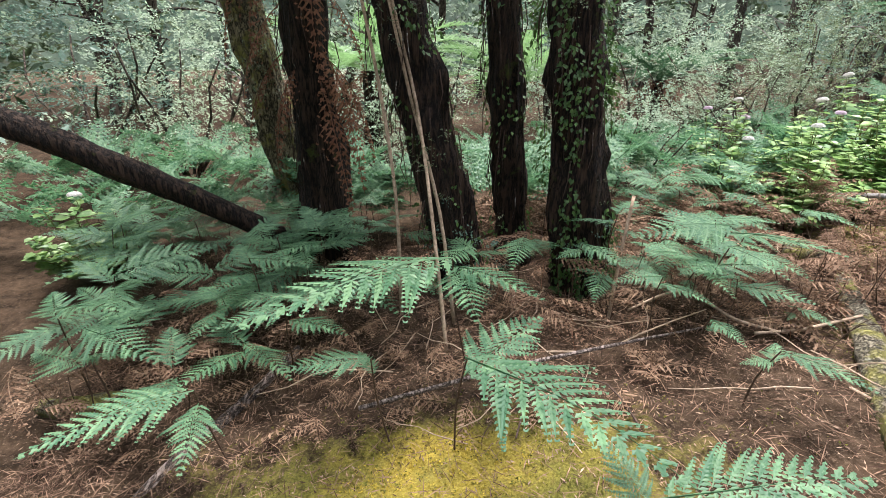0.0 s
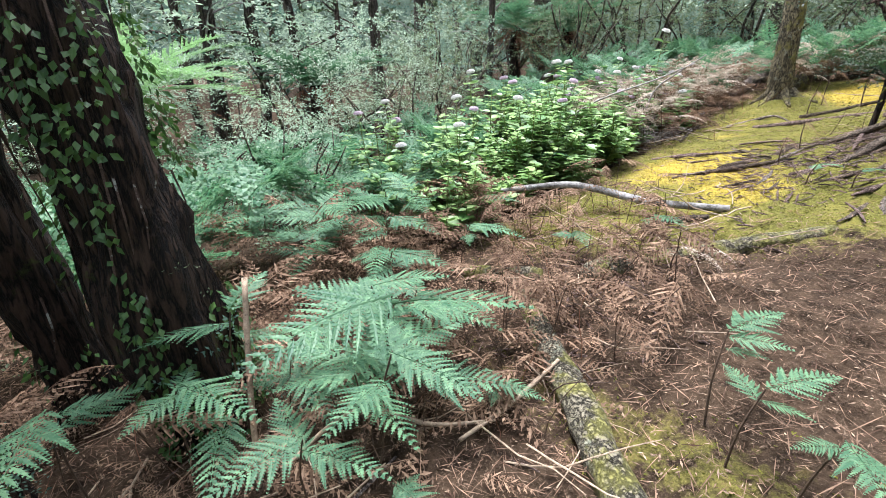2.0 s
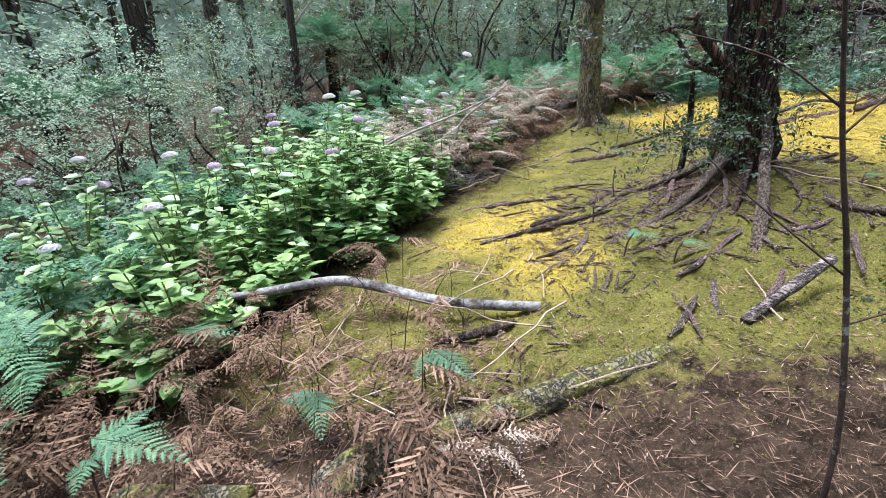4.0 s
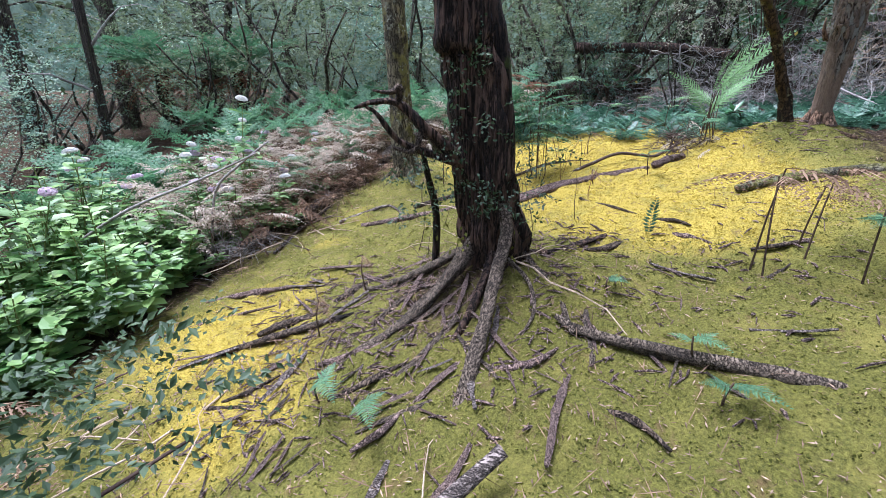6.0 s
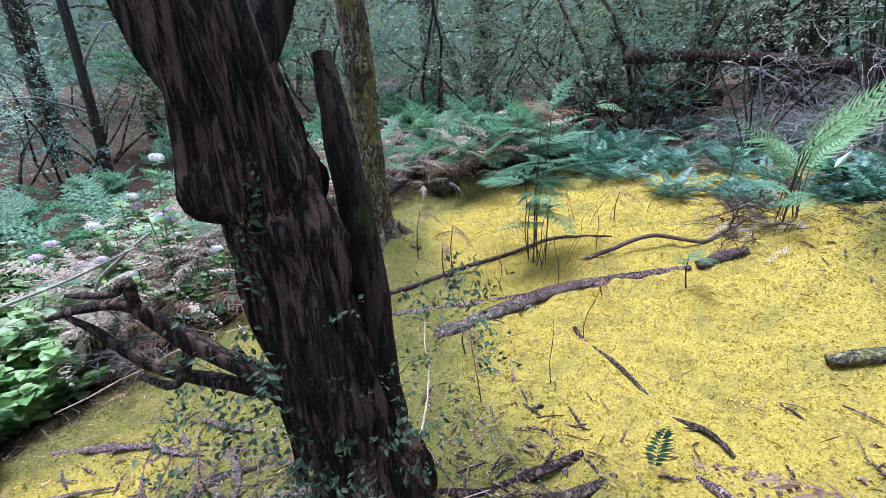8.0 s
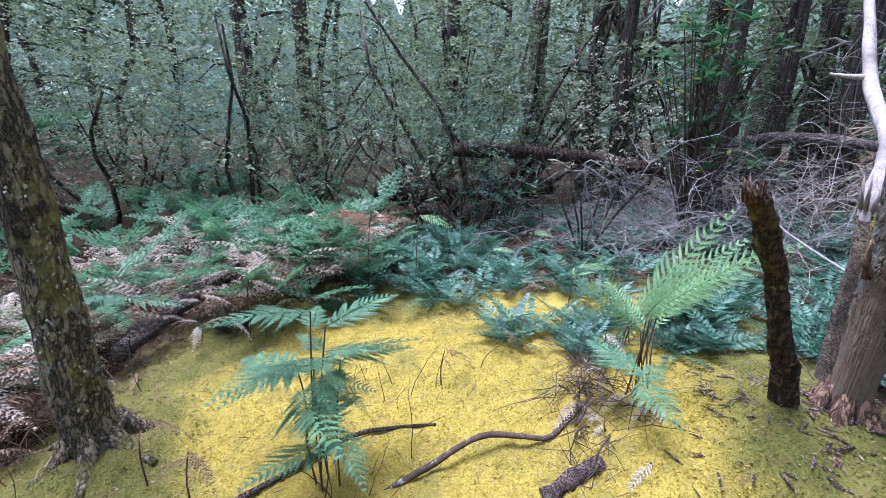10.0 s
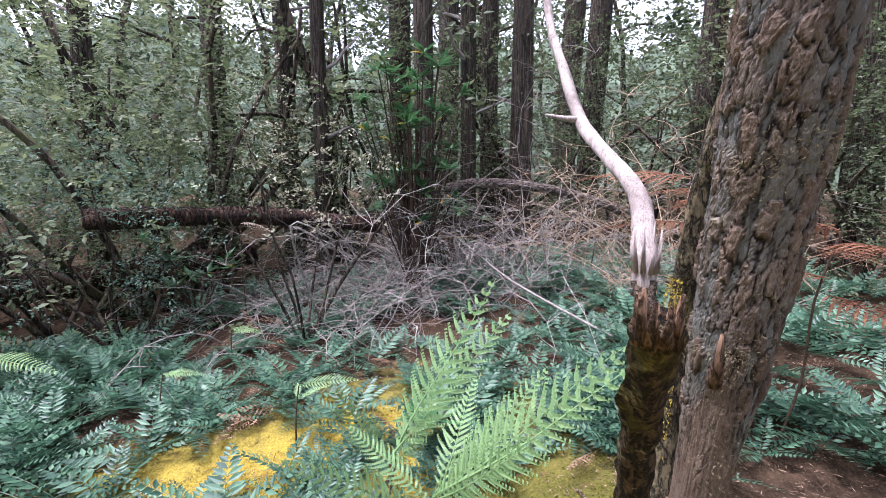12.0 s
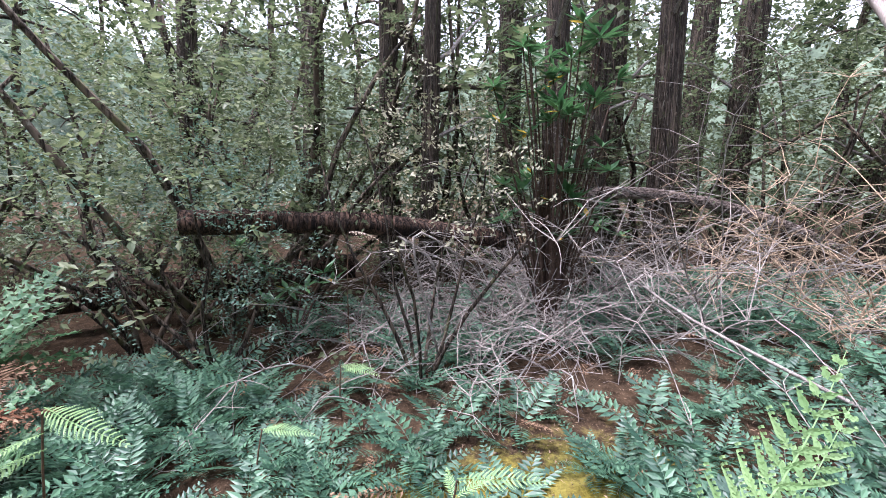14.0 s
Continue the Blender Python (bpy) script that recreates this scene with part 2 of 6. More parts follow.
# grey-green leaves paled further: mist over the background foliage is put into their colour
BEECH_MIST = leaf_mat("mist_paled_small_leaves", (0.27, 0.38, 0.25), (0.50, 0.60, 0.42), 0.4)
BLUE_GREEN = leaf_mat("blue_green_leaves", (0.07, 0.145, 0.105), (0.19, 0.29, 0.21), 0.45)
RHODO = leaf_mat("long_glossy_leaves", (0.035, 0.12, 0.045), (0.11, 0.24, 0.09), 0.3, 0.3, 0.6)
GREY_LEAF = leaf_mat("pale_olive_leaves", (0.20, 0.20, 0.12), (0.33, 0.32, 0.22), 0.3)
YELLOW_LEAF = leaf_mat("yellowed_leaf", (0.55, 0.36, 0.04), (0.65, 0.45, 0.08), 0.3)
IVY = leaf_mat("creeper_leaves", (0.04, 0.10, 0.025), (0.13, 0.23, 0.05), 0.3)
MOSS_TUFT = leaf_mat("moss_tuft", (0.33, 0.245, 0.030), (0.62, 0.475, 0.085), 0.3, 0.9, 0.1)
MOSS_OLIVE = leaf_mat("olive_moss_tuft", (0.065, 0.072, 0.016), (0.24, 0.225, 0.045), 0.3, 0.9, 0.1)
LITTER = leaf_mat("dry_litter", (0.055, 0.032, 0.022), (0.46, 0.33, 0.23), 0.1, 0.9, 0.1)
STRAW = leaf_mat("red_brown_straw", (0.050, 0.026, 0.018), (0.46, 0.30, 0.20), 0.1, 0.9, 0.1)
LICHEN = leaf_mat("beard_lichen", (0.20, 0.165, 0.09), (0.42, 0.36, 0.23), 0.2, 0.9, 0.1)


def ground_material():
    m, n, l, b, _ = shader("forest_floor")
    co = n.new("ShaderNodeTexCoord").outputs["Object"]
    cover = n.new("ShaderNodeAttribute")
    cover.attribute_name = "moss_cover"
    gold = n.new("ShaderNodeAttribute")
    gold.attribute_name = "moss_gold"
    big = noise_node(n, l, co, 1.6, 5)
    mid = noise_node(n, l, co, 9.0, 6, None, 0.7)
    fine = noise_node(n, l, co, 70.0, 5, None, 0.7)
    soil = colour_mix(n, l, ramp(n, l, mid, 0.35, 0.65), (0.020, 0.013, 0.008), (0.085, 0.055, 0.034))
    soil = colour_mix(n, l, ramp(n, l, fine, 0.54, 0.78), soil, (0.20, 0.14, 0.095))
    olive = colour_mix(n, l, ramp(n, l, fine, 0.3, 0.7), (0.055, 0.055, 0.014), (0.19, 0.175, 0.038))
    yellow = colour_mix(n, l, ramp(n, l, fine, 0.3, 0.7), (0.24, 0.175, 0.026), (0.52, 0.395, 0.075))

    def edge(attr, noise_out, width):
        a = n.new("ShaderNodeMath")
        a.operation = 'ADD'
        l.new(attr.outputs["Fac"], a.inputs[0])
        l.new(noise_out, a.inputs[1])
        return ramp(n, l, a.outputs[0], 1.0 - width, 1.0 + width)
    moss = colour_mix(n, l, edge(gold, big, 0.18), olive, yellow)
    patch = noise_node(n, l, co, 3.4, 5, None, 0.65)
    moss = colour_mix(n, l, ramp(n, l, patch, 0.48, 0.72), moss, colour_mix(n, l, fine, (0.10, 0.095, 0.025), (0.30, 0.25, 0.06)))
    moss = colour_mix(n, l, ramp(n, l, mid, 0.56, 0.72), moss, (0.15, 0.10, 0.045))
    col = colour_mix(n, l, edge(cover, mid, 0.10), soil, moss)
    l.new(col, b.inputs["Base Color"])
    b.inputs["Roughness"].default_value = 1.0
    b.inputs["Specular IOR Level"].default_value = 0.1
    add_bump(n, l, b, colour_mix(n, l, 0.5, mid, fine), 1.0, 0.05)
    return m


# ---------------------------------------------------------------- ground
def moss_gold(x, y):
    g = 0.95 * bump2(x, y, 8.6, 1.6, 1.9, 1.15) + 0.9 * bump2(x, y, 7.3, 0.7, 1.2, 1.0) + 0.8 * bump2(x, y, 9.2, 3.0, 1.1, 0.8)
    g = g + 0.75 * bump2(x, y, 5.1, 3.75, 0.8, 0.75) + 0.55 * bump2(x, y, 4.4, 2.9, 0.7, 0.5) + 0.6 * bump2(x, y, 9.6, 0.6, 0.9, 0.5)
    g = g + 0.6 * bump2(x, y, -1.3, 2.0, 0.9, 0.4) + 0.35 * bump2(x, y, 6.9, 4.0, 0.8, 0.7)
    g = g + 0.5 * bump2(x, y, 10.3, 0.7, 0.8, 0.9)
    return np.clip(g, 0, 1)


def moss_cover(x, y):
    c = 0.85 / (1 + np.exp(np.clip(-(x - 3.4 + 0.5 * (y - 2)) * 3, -50, 50))) / (1 + np.exp(np.clip((y - 4.7) * 3, -50, 50))) / (1 + np.exp(np.clip((x - 11.1) * 2.5, -50, 50)))
    c = c / (1 + np.exp(np.clip((-0.7 - y) * 4, -50, 50)))
    c = c + 0.75 * bump2(x, y, -1.3, 1.9, 1.7, 0.7) + 0.45 * bump2(x, y, 1.3, 2.2, 0.35, 1.5)
    c = c - 0.45 * bump2(x, y, 5.5, 2.2, 0.6, 0.5) - 0.3 * bump2(x, y, 4.8, 3.1, 0.5, 0.4)
    return np.clip(c, 0.05, 1)


def swell(x, y):
    """Cushions and hollows of the floor."""
    return 0.05 * noise.noise((x * 1.3, y * 1.3, 0)) + 0.035 * noise.noise((x * 4.1, y * 4.1, 3)) + 0.026 * noise.noise((x * 9, y * 9, 7)) + 0.012 * noise.noise((x * 21, y * 21, 5))


def build_ground():
    far = np.geomspace(1.0, 320.0, 26)
    xs = np.concatenate([-9 - far[::-1], np.arange(-9, -3, 0.15), np.arange(-3, 11, 0.045), np.arange(11, 17.01, 0.12), 17 + far])
    ys = np.concatenate([-7 - far[::-1], np.arange(-7, -1, 0.15), np.arange(-1, 5.5, 0.045), np.arange(5.5, 15.01, 0.12), 15 + far])
    X, Y = np.meshgrid(xs, ys, indexing="ij")
    Z = ground_z(X, Y)
    nx, ny = X.shape
    wob = np.zeros(X.size)
    for i, (x, y) in enumerate(zip(X.ravel(), Y.ravel())):
        if -9 < x < 17 and -7 < y < 15:
            wob[i] = swell(x, y)
    Z = Z + wob.reshape(Z.shape)
    V = np.stack([X, Y, Z], -1).reshape(-1, 3)
    i = (np.arange(nx - 1)[:, None] * ny + np.arange(ny - 1)[None]).ravel()
    F = np.stack([i, i + ny, i + ny + 1, i + 1], 1)
    me = mesh("ground", V, F, ground_material(), True)
    for key, fn in (("moss_cover", moss_cover), ("moss_gold", moss_gold)):
        at = me.attributes.new(key, 'FLOAT', 'POINT')
        at.data.foreach_set("value", fn(X, Y).ravel().astype(np.float32))
    ob = new("ground", me)
    tagged(ob, "forest floor of golden moss, brown fern litter and bare soil", "ground", kind="structure")


build_ground()


def build_backdrop():
    """A far wall of wooded slopes that closes the view beyond the forest."""
    m, n, l, b, _ = shader("distant_woods")
    co = n.new("ShaderNodeTexCoord").outputs["Object"]
    a = noise_node(n, l, co, 0.5, 6, None, 0.75)
    c = colour_mix(n, l, ramp(n, l, a, 0.35, 0.65), (0.05, 0.075, 0.05), (0.22, 0.29, 0.2))
    l.new(c, b.inputs["Base Color"])
    b.inputs["Roughness"].default_value = 1.0
    verts, faces = [], []
    k = 360
    for i in range(k):
        q = 2 * math.pi * i / k
        h = 17 + 5 * noise.noise((math.cos(q) * 5, math.sin(q) * 5, 0)) + 3.5 * noise.noise((math.cos(q) * 40, math.sin(q) * 40, 2))
        r = 56 + 1.5 * noise.noise((math.cos(q) * 30, math.sin(q) * 30, 9))
        verts += [(5 + r * math.cos(q), 3 + r * math.sin(q), -2), (5 + (r + 1) * math.cos(q), 3 + (r + 1) * math.sin(q), h * 0.6), (5 + (r + 3) * math.cos(q), 3 + (r + 3) * math.sin(q), h)]
    for i in range(k):
        p, q = 3 * i, 3 * ((i + 1) % k)
        faces += [(p, q, q + 1, p + 1), (p + 1, q + 1, q + 2, p + 2)]
    tagged(new("backdrop", mesh("backdrop", verts, faces, m, True)), "dark wooded slopes in the far distance", "backdrop", kind="structure")


build_backdrop()

# ---------------------------------------------------------------- fern fronds (shared meshes, base at the origin, along +x, one metre long)
def frond_shape(n, width, peak, droop, fold, pinnule, slim, seed, curl=0.0, lobes=True, angle=58, full=0.75, blade=1.3, web=0.32):
    r = random.Random(seed)
    stalk = [Vector((s, 0.02 * math.sin(5 * s + seed), -droop * s * s + 0.04 * s)) for s in np.linspace(0, 1, 9)]
    v, f = tube(stalk, [0.006 * (1 - 0.8 * i / 8) for i in range(9)], 3, cap=False)
    gap = 1.0 / n
    P, D, N, L, W = [], [], [], [], []
    for i in range(n):
        s = (i + 0.6) / (n + 0.4)
        h = (s / peak) ** 0.7 if s < peak else ((1 - s) / (1 - peak)) ** slim
        length = width * max(h, 0.04) * r.uniform(0.86, 1.1)
        root = Vector((s, 0, -droop * s * s + 0.04 * s))
        for side in (-1, 1):
            a = radians(angle - 12 * s + r.uniform(-7, 7))
            way = Vector((math.cos(a), side * math.sin(a), -fold * r.uniform(0.5, 1.3)))
            if not lobes:
                P.append(root), D.append(way), N.append((r.uniform(-.15, .15), -side * fold, 1)), L.append(length), W.append(min(0.045, length * 0.35) * 1.5)
                continue
            P.append(root), D.append(way + Vector((0.05, 0, -0.06))), N.append((0, 0, 1)), L.append(length), W.append(gap * web)
            m = max(2, int(length / pinnule))
            for k in range(m):
                u = (k + 0.5) / m
                q = root + way * (length * u) + Vector((0.03 * u * u * length / width, 0, -curl * u * u * length * 1.5 - 0.10 * u * u * length))
                ll = max(0.010, gap * full * (1 - u) ** 0.6 * (0.45 + 0.55 * length / width))
                for e in (-1, 1):
                    b = Vector((way.x * 0.45 + 0.75 * e * -way.y * side, way.y * 0.45 + 0.75 * e * way.x * side, way.z * 0.5 - 0.1 - curl * r.uniform(0, 1.2)))
                    P.append(q), D.append(b), N.append((r.uniform(-.25, .25), r.uniform(-.25, .25), 1)), L.append(ll), W.append(pinnule * blade)
    lv, lf = leaves([tuple(p) for p in P], [tuple(d) for d in D], N, np.array(L), np.array(W))
    return join((v, f), (lv, lf.tolist()))


def frond_set(name, mat, count, **kw):
    out = []
    for k in range(count):
        v, f = frond_shape(seed=k + 1, **kw)
        out.append(mesh(name, v, f, mat))
    return out


BRACKEN = frond_set("frond", FERN, 4, n=14, width=0.40, peak=0.16, droop=0.24, fold=0.12, pinnule=0.028, slim=0.95, full=0.80, blade=0.85, web=0.42)
DEADS = frond_set("dead_frond", FERN_DEAD, 3, n=11, width=0.30, peak=0.15, droop=0.6, fold=0.6, pinnule=0.034, slim=0.9, curl=0.6, full=0.55)
PALES = frond_set("bleached_frond", FERN_PALE, 2, n=11, width=0.26, peak=0.2, droop=0.6, fold=0.5, pinnule=0.034, slim=0.9, curl=0.6, full=0.55)
RUSTS = frond_set("rust_frond", FERN_RUST, 2, n=13, width=0.36, peak=0.15, droop=0.25, fold=0.25, pinnule=0.034, slim=1.0, curl=0.2, full=0.5, blade=0.9)
LIGHTS = frond_set("light_frond", FERN_LIGHT, 3, n=19, width=0.18, peak=0.32, droop=0.30, fold=0.14, pinnule=0.013, slim=0.75, full=0.46, blade=0.95, web=0.40)
WATERS = frond_set("water_fern_frond", FERN_DARK, 4, n=13, width=0.24, peak=0.35, droop=0.35, fold=0.15, pinnule=0.03, slim=0.7, lobes=False, angle=66)
TREE_FRONDS = frond_set("tree_fern_frond", FERN_LIGHT, 2, n=26, width=0.24, peak=0.35, droop=0.5, fold=0.2, pinnule=0.022, slim=0.7)
TREE_FRONDS_DARK = frond_set("tree_fern_frond", FERN, 2, n=24, width=0.24, peak=0.35, droop=0.5, fold=0.2, pinnule=0.026, slim=0.7)
SKIRT = frond_set("hanging_dead_frond", FERN_RUST, 2, n=16, width=0.16, peak=0.3, droop=0.5, fold=0.6, pinnule=0.034, slim=0.8, curl=0.25, blade=0.7)
STALK = mesh("stalk", *tube([(0, 0, 0), (0.03, 0.01, 0.35), (0.01, -0.02, 0.7), (0.04, 0, 1)], [0.008, 0.007, 0.006, 0.005], 5, sub=3), STEM)


def aim(base, way, size, twist=0.0, up=(0, 0, 1)):
    """The pose of a frond whose base is at base and that runs along way."""
    x = Vector(way).normalized()
    y = Vector(up).cross(x)
    y = y.normalized() if y.length > 1e-4 else Vector((0, 1, 0))
    z = x.cross(y)
    m = Matrix((x, y, z)).transposed().to_4x4()
    return Matrix.Translation(base) @ m @ Matrix.Rotation(twist, 4, 'X') @ Matrix.Diagonal((size, size, size, 1))


def bracken(x, y, height, size, n, rnd, meshes=BRACKEN, name="bracken_fern", label="green bracken fern on a thin dark stalk", category="fern", group="bracken ferns", spread=0.15):
    """Stalk with flat, triangular blades near its top."""
    lean = Matrix.Rotation(rnd.uniform(0, 6.28), 4, 'Z') @ Matrix.Rotation(rnd.uniform(0, spread), 4, 'Y')
    top = thing(name, label, category, group, Matrix.Translation(on(x, y, -0.02)) @ lean)
    part("stalk", STALK, top, "", Matrix.Diagonal((height, height, height, 1)) if height < 0.9 else Matrix.Diagonal((1, 1, height, 1)))
    a0 = rnd.uniform(0, 6.28)
    for k in range(n):
        s = 1 - 0.28 * k / max(n, 1) * rnd.uniform(0.6, 1.2)
        a = a0 + k * 2.4 + rnd.uniform(-0.4, 0.4)
        rise = rnd.uniform(0.05, 0.35)
        base = Vector((0.03 * height, 0, height * s))
        part("frond", rnd.choice(meshes), top, "", aim(base, (math.cos(a), math.sin(a), rise), size * rnd.uniform(0.7, 1.1) * (1 if k else 1.15), rnd.uniform(-0.3, 0.3)))
    return top


def rosette(x, y, size, n, rnd, meshes, name, label, category, group, rise=(0.35, 1.1)):
    top = thing(name, label, category, group, Matrix.Translation(on(x, y)))
    a0 = rnd.uniform(0, 6.28)
    for k in range(n):
        a = a0 + 6.283 * k / n + rnd.uniform(-0.35, 0.35)
        part("frond", rnd.choice(meshes), top, "", aim((0, 0, 0), (math.cos(a), math.sin(a), rnd.uniform(*rise)), size * rnd.uniform(0.7, 1.15), rnd.uniform(-0.4, 0.4)))
    return top


# ---------------------------------------------------------------- foliage masses
def spray_cloud(n_sprays, centre, spread, leaf, seed, per=16, flat=0.6, shell=0.5):
    """Twig sprays of small leaves, thrown unevenly through a crown, with gaps."""
    r = np.random.default_rng(int(seed))
    d = unit(r.normal(size=(n_sprays, 3)))
    rad = shell + (1 - shell) * r.random((n_sprays, 1)) ** 0.6
    C = np.asarray(centre) + d * rad * np.asarray(spread)
    C += 0.12 * np.asarray(spread) * r.normal(size=C.shape)
    lump = np.array([noise.noise(Vector(c) * 1.1 + Vector((seed, 0, 0))) for c in C])
    C = C[lump > -0.12]
    m = len(C)
    out = unit(C - np.asarray(centre) + r.normal(size=C.shape) * 0.5 * np.asarray(spread))
    out[:, 2] *= 0.5
    out = unit(out)
    N = unit(np.stack([r.normal(size=m) * flat, r.normal(size=m) * flat, np.ones(m)], 1))
    S = unit(np.cross(out, N))
    P, D, NN = [], [], []
    for k in range(per):
        u = (k + 0.5) / per
        side = -1 if k % 2 else 1
        P.append(C + out * (u * leaf * per * 0.42) + r.normal(size=C.shape) * leaf * 0.35)
        D.append(out * 0.6 + S * side * 0.9 + r.normal(size=C.shape) * 0.35)
        NN.append(N + r.normal(size=C.shape) * 0.35)
    P, D, NN = np.concatenate(P), np.concatenate(D), np.concatenate(NN)
    L = leaf * r.uniform(0.7, 1.3, len(P))
    return leaves(P, D, NN, L, L * 0.5)


def limb_points(start, way, length, rnd, droop=0.15, bends=5):
    p, d = Vector(start), Vector(way).normalized()
    pts = [p.copy()]
    for k in range(bends):
        d = (d + Vector((rnd.uniform(-.35, .35), rnd.uniform(-.35, .35), rnd.uniform(-.2, .2) - droop * k / bends))).normalized()
        p = p + d * (length / bends)
        pts.append(p.copy())
    return pts


def crown_set(leaf, mats, count, kind):
    out = []
    for k in range(count):
        if kind == "shrub":
            v, f = spray_cloud(780, (0, 0, 1.25), (1.2, 1.2, 1.25), leaf, 40 + k, per=14, flat=0.28, shell=0.2)
        else:
            layers = [spray_cloud(66, (0.6 * math.cos(2.4 * q), 0.6 * math.sin(2.4 * q), 0.7 + 0.95 * q), (1.9 - 0.13 * q, 1.9 - 0.13 * q, 0.6), leaf, 60 + 10 * k + q, per=14, flat=0.4, shell=0.25) for q in range(7)]
            v, f = join(*[(a, b.tolist()) for a, b in layers])
        out.append(mesh("crown", v, f, mats[k % len(mats)]))
    return out


def woody_set(count, kind):
    out = []
    for k in range(count):
        rnd = random.Random(300 + k)
        pieces = []
        if kind == "shrub":
            for q in range(6):
                a = q * 1.05 + rnd.uniform(-.3, .3)
                pts = limb_points((0.05 * math.cos(a), 0.05 * math.sin(a), -0.1), (0.5 * math.cos(a), 0.5 * math.sin(a), 1), 2.2, rnd, -0.05)
                pieces.append(tube(pts, [0.03 - 0.004 * i for i in range(6)], 5))
        else:
            spine = limb_points((0, 0, -0.2), (0, 0, 1), 7.5, rnd, -0.3, 7)
            pieces.append(tube(spine, [0.10 - 0.011 * i for i in range(8)], 9, 0.15, 0.1, k, sub=3))
            for q in range(12):
                a, h = q * 2.4, 1.2 + 0.42 * q
                s = spine[min(7, int((h + 0.2) / 7.5 * 7))]
                pieces.append(tube(limb_points((s.x, s.y, h), (math.cos(a), math.sin(a), 0.35), 1.7 - 0.08 * q, rnd, 0.3), [0.035 - 0.005 * i for i in range(6)], 5))
        v, f = join(*pieces)
        out.append(mesh("trunk", v, f, BARK_FAR, True))
    return out


SHRUB_WOOD, TREE_WOOD = woody_set(2, "shrub"), woody_set(3, "tree")
SHRUBS = {"dark": crown_set(0.042, [BEECH], 2, "shrub"), "pale": crown_set(0.042, [BEECH_MIST], 2, "shrub"), "blue": crown_set(0.042, [BLUE_GREEN], 2, "shrub")}
TREES = {"dark": crown_set(0.10, [BEECH], 2, "tree"), "pale": crown_set(0.10, [BEECH_MIST], 2, "tree"), "blue": crown_set(0.10, [BLUE_GREEN], 2, "tree")}
FAR_CROWNS = []
for k in range(3):
    layers = [spray_cloud(40, (1.0 * math.cos(2.4 * q), 1.0 * math.sin(2.4 * q), 1.0 + 1.5 * q), (2.9 - 0.2 * q, 2.9 - 0.2 * q, 1.1), 0.28, 160 + 10 * k + q, per=9, flat=0.5, shell=0.2) for q in range(8)]
    FAR_CROWNS.append(mesh("crown", *join(*[(a, b.tolist()) for a, b in layers]), (BEECH_DEEP, BEECH, BEECH_MIST)[k]))
TINT = {"dark": "dark green", "pale": "pale grey-green", "blue": "bluish green"}


def shrub(x, y, size, tone, rnd, squash=1.0):
    top = thing("forest_shrub", f"{TINT[tone]} small-leaved forest shrub with layered sprays", "shrub", f"{TINT[tone]} shrubs",
                Matrix.Translation(on(x, y)) @ Matrix.Rotation(rnd.uniform(0, 6.28), 4, 'Z') @ Matrix.Diagonal((size, size, size * squash, 1)))
    part("branching", rnd.choice(SHRUB_WOOD), top)
    part("crown", rnd.choice(SHRUBS[tone]), top)
    return top


def tree(x, y, size, tone, rnd):
    top = thing("forest_tree", f"{TINT[tone]} forest tree with a slim bare trunk", "tree", f"{TINT[tone]} trees",
                Matrix.Translation(on(x, y)) @ Matrix.Rotation(rnd.uniform(0, 6.28), 4, 'Z') @ Matrix.Diagonal((size, size, size, 1)))
    part("trunk", rnd.choice(TREE_WOOD), top)
    part("crown", rnd.choice(TREES[tone]), top)
    return top

# ---------------------------------------------------------------- the large trees
def limb(parent, name, pts, radii, mat, sides=9, rough=0.18, ridge=0.12, seed=0.0, sub=4, label=""):
    v, f = tube(pts, radii, sides, rough, ridge, seed, sub=sub)
    return part(name, mesh(name, v, f, mat, True), parent, label)


def spray_part(parent, name, mat, n, centre, spread, leaf, seed, label="", **kw):
    v, f = spray_cloud(n, centre, spread, leaf, seed, **kw)
    return part(name, mesh(name, v, f, mat), parent, label)


def creeper(parent, pts, radius, n, seed, mat=IVY, leaf=0.04, name="creeper"):
    """Small leaves that cling to a trunk."""
    r = np.random.default_rng(int(seed))
    pts = np.array([tuple(p) for p in pts], float)
    t = r.random(n) * (len(pts) - 1)
    i = np.minimum(t.astype(int), len(pts) - 2)
    base = pts[i] + (pts[i + 1] - pts[i]) * (t - i)[:, None]
    a = r.uniform(0, 6.28, n)
    keep = np.array([noise.noise((math.cos(q) * 1.3 + seed, math.sin(q) * 1.3, b[2] * 1.6)) for q, b in zip(a, base)]) > 0.08
    a, base = a[keep], base[keep]
    d = np.stack([np.cos(a), np.sin(a), 0 * a], 1)
    k = len(a)
    P = base + d * (radius * r.uniform(1.0, 1.35, k))[:, None]
    v, f = leaves(P, d * 0.5 + np.stack([r.normal(size=k) * .5, r.normal(size=k) * .5, -np.ones(k)], 1), d + r.normal(size=d.shape) * 0.4, leaf * r.uniform(.6, 1.4, k), leaf * 0.7)
    return tagged(part(name, mesh(name, v, f, mat), parent), kind="stuff")


def trunk_tree(name, label, pts, radii, mat, seed, creep=0, ridge=0.28, rough=0.16, sides=22, sub=9):
    top = thing(name, label, "tree")
    limb(top, "trunk", pts, radii, mat, sides, rough, ridge, seed, sub)
    if creep:
        creeper(top, pts, max(radii[1:3]), creep, seed)
    return top


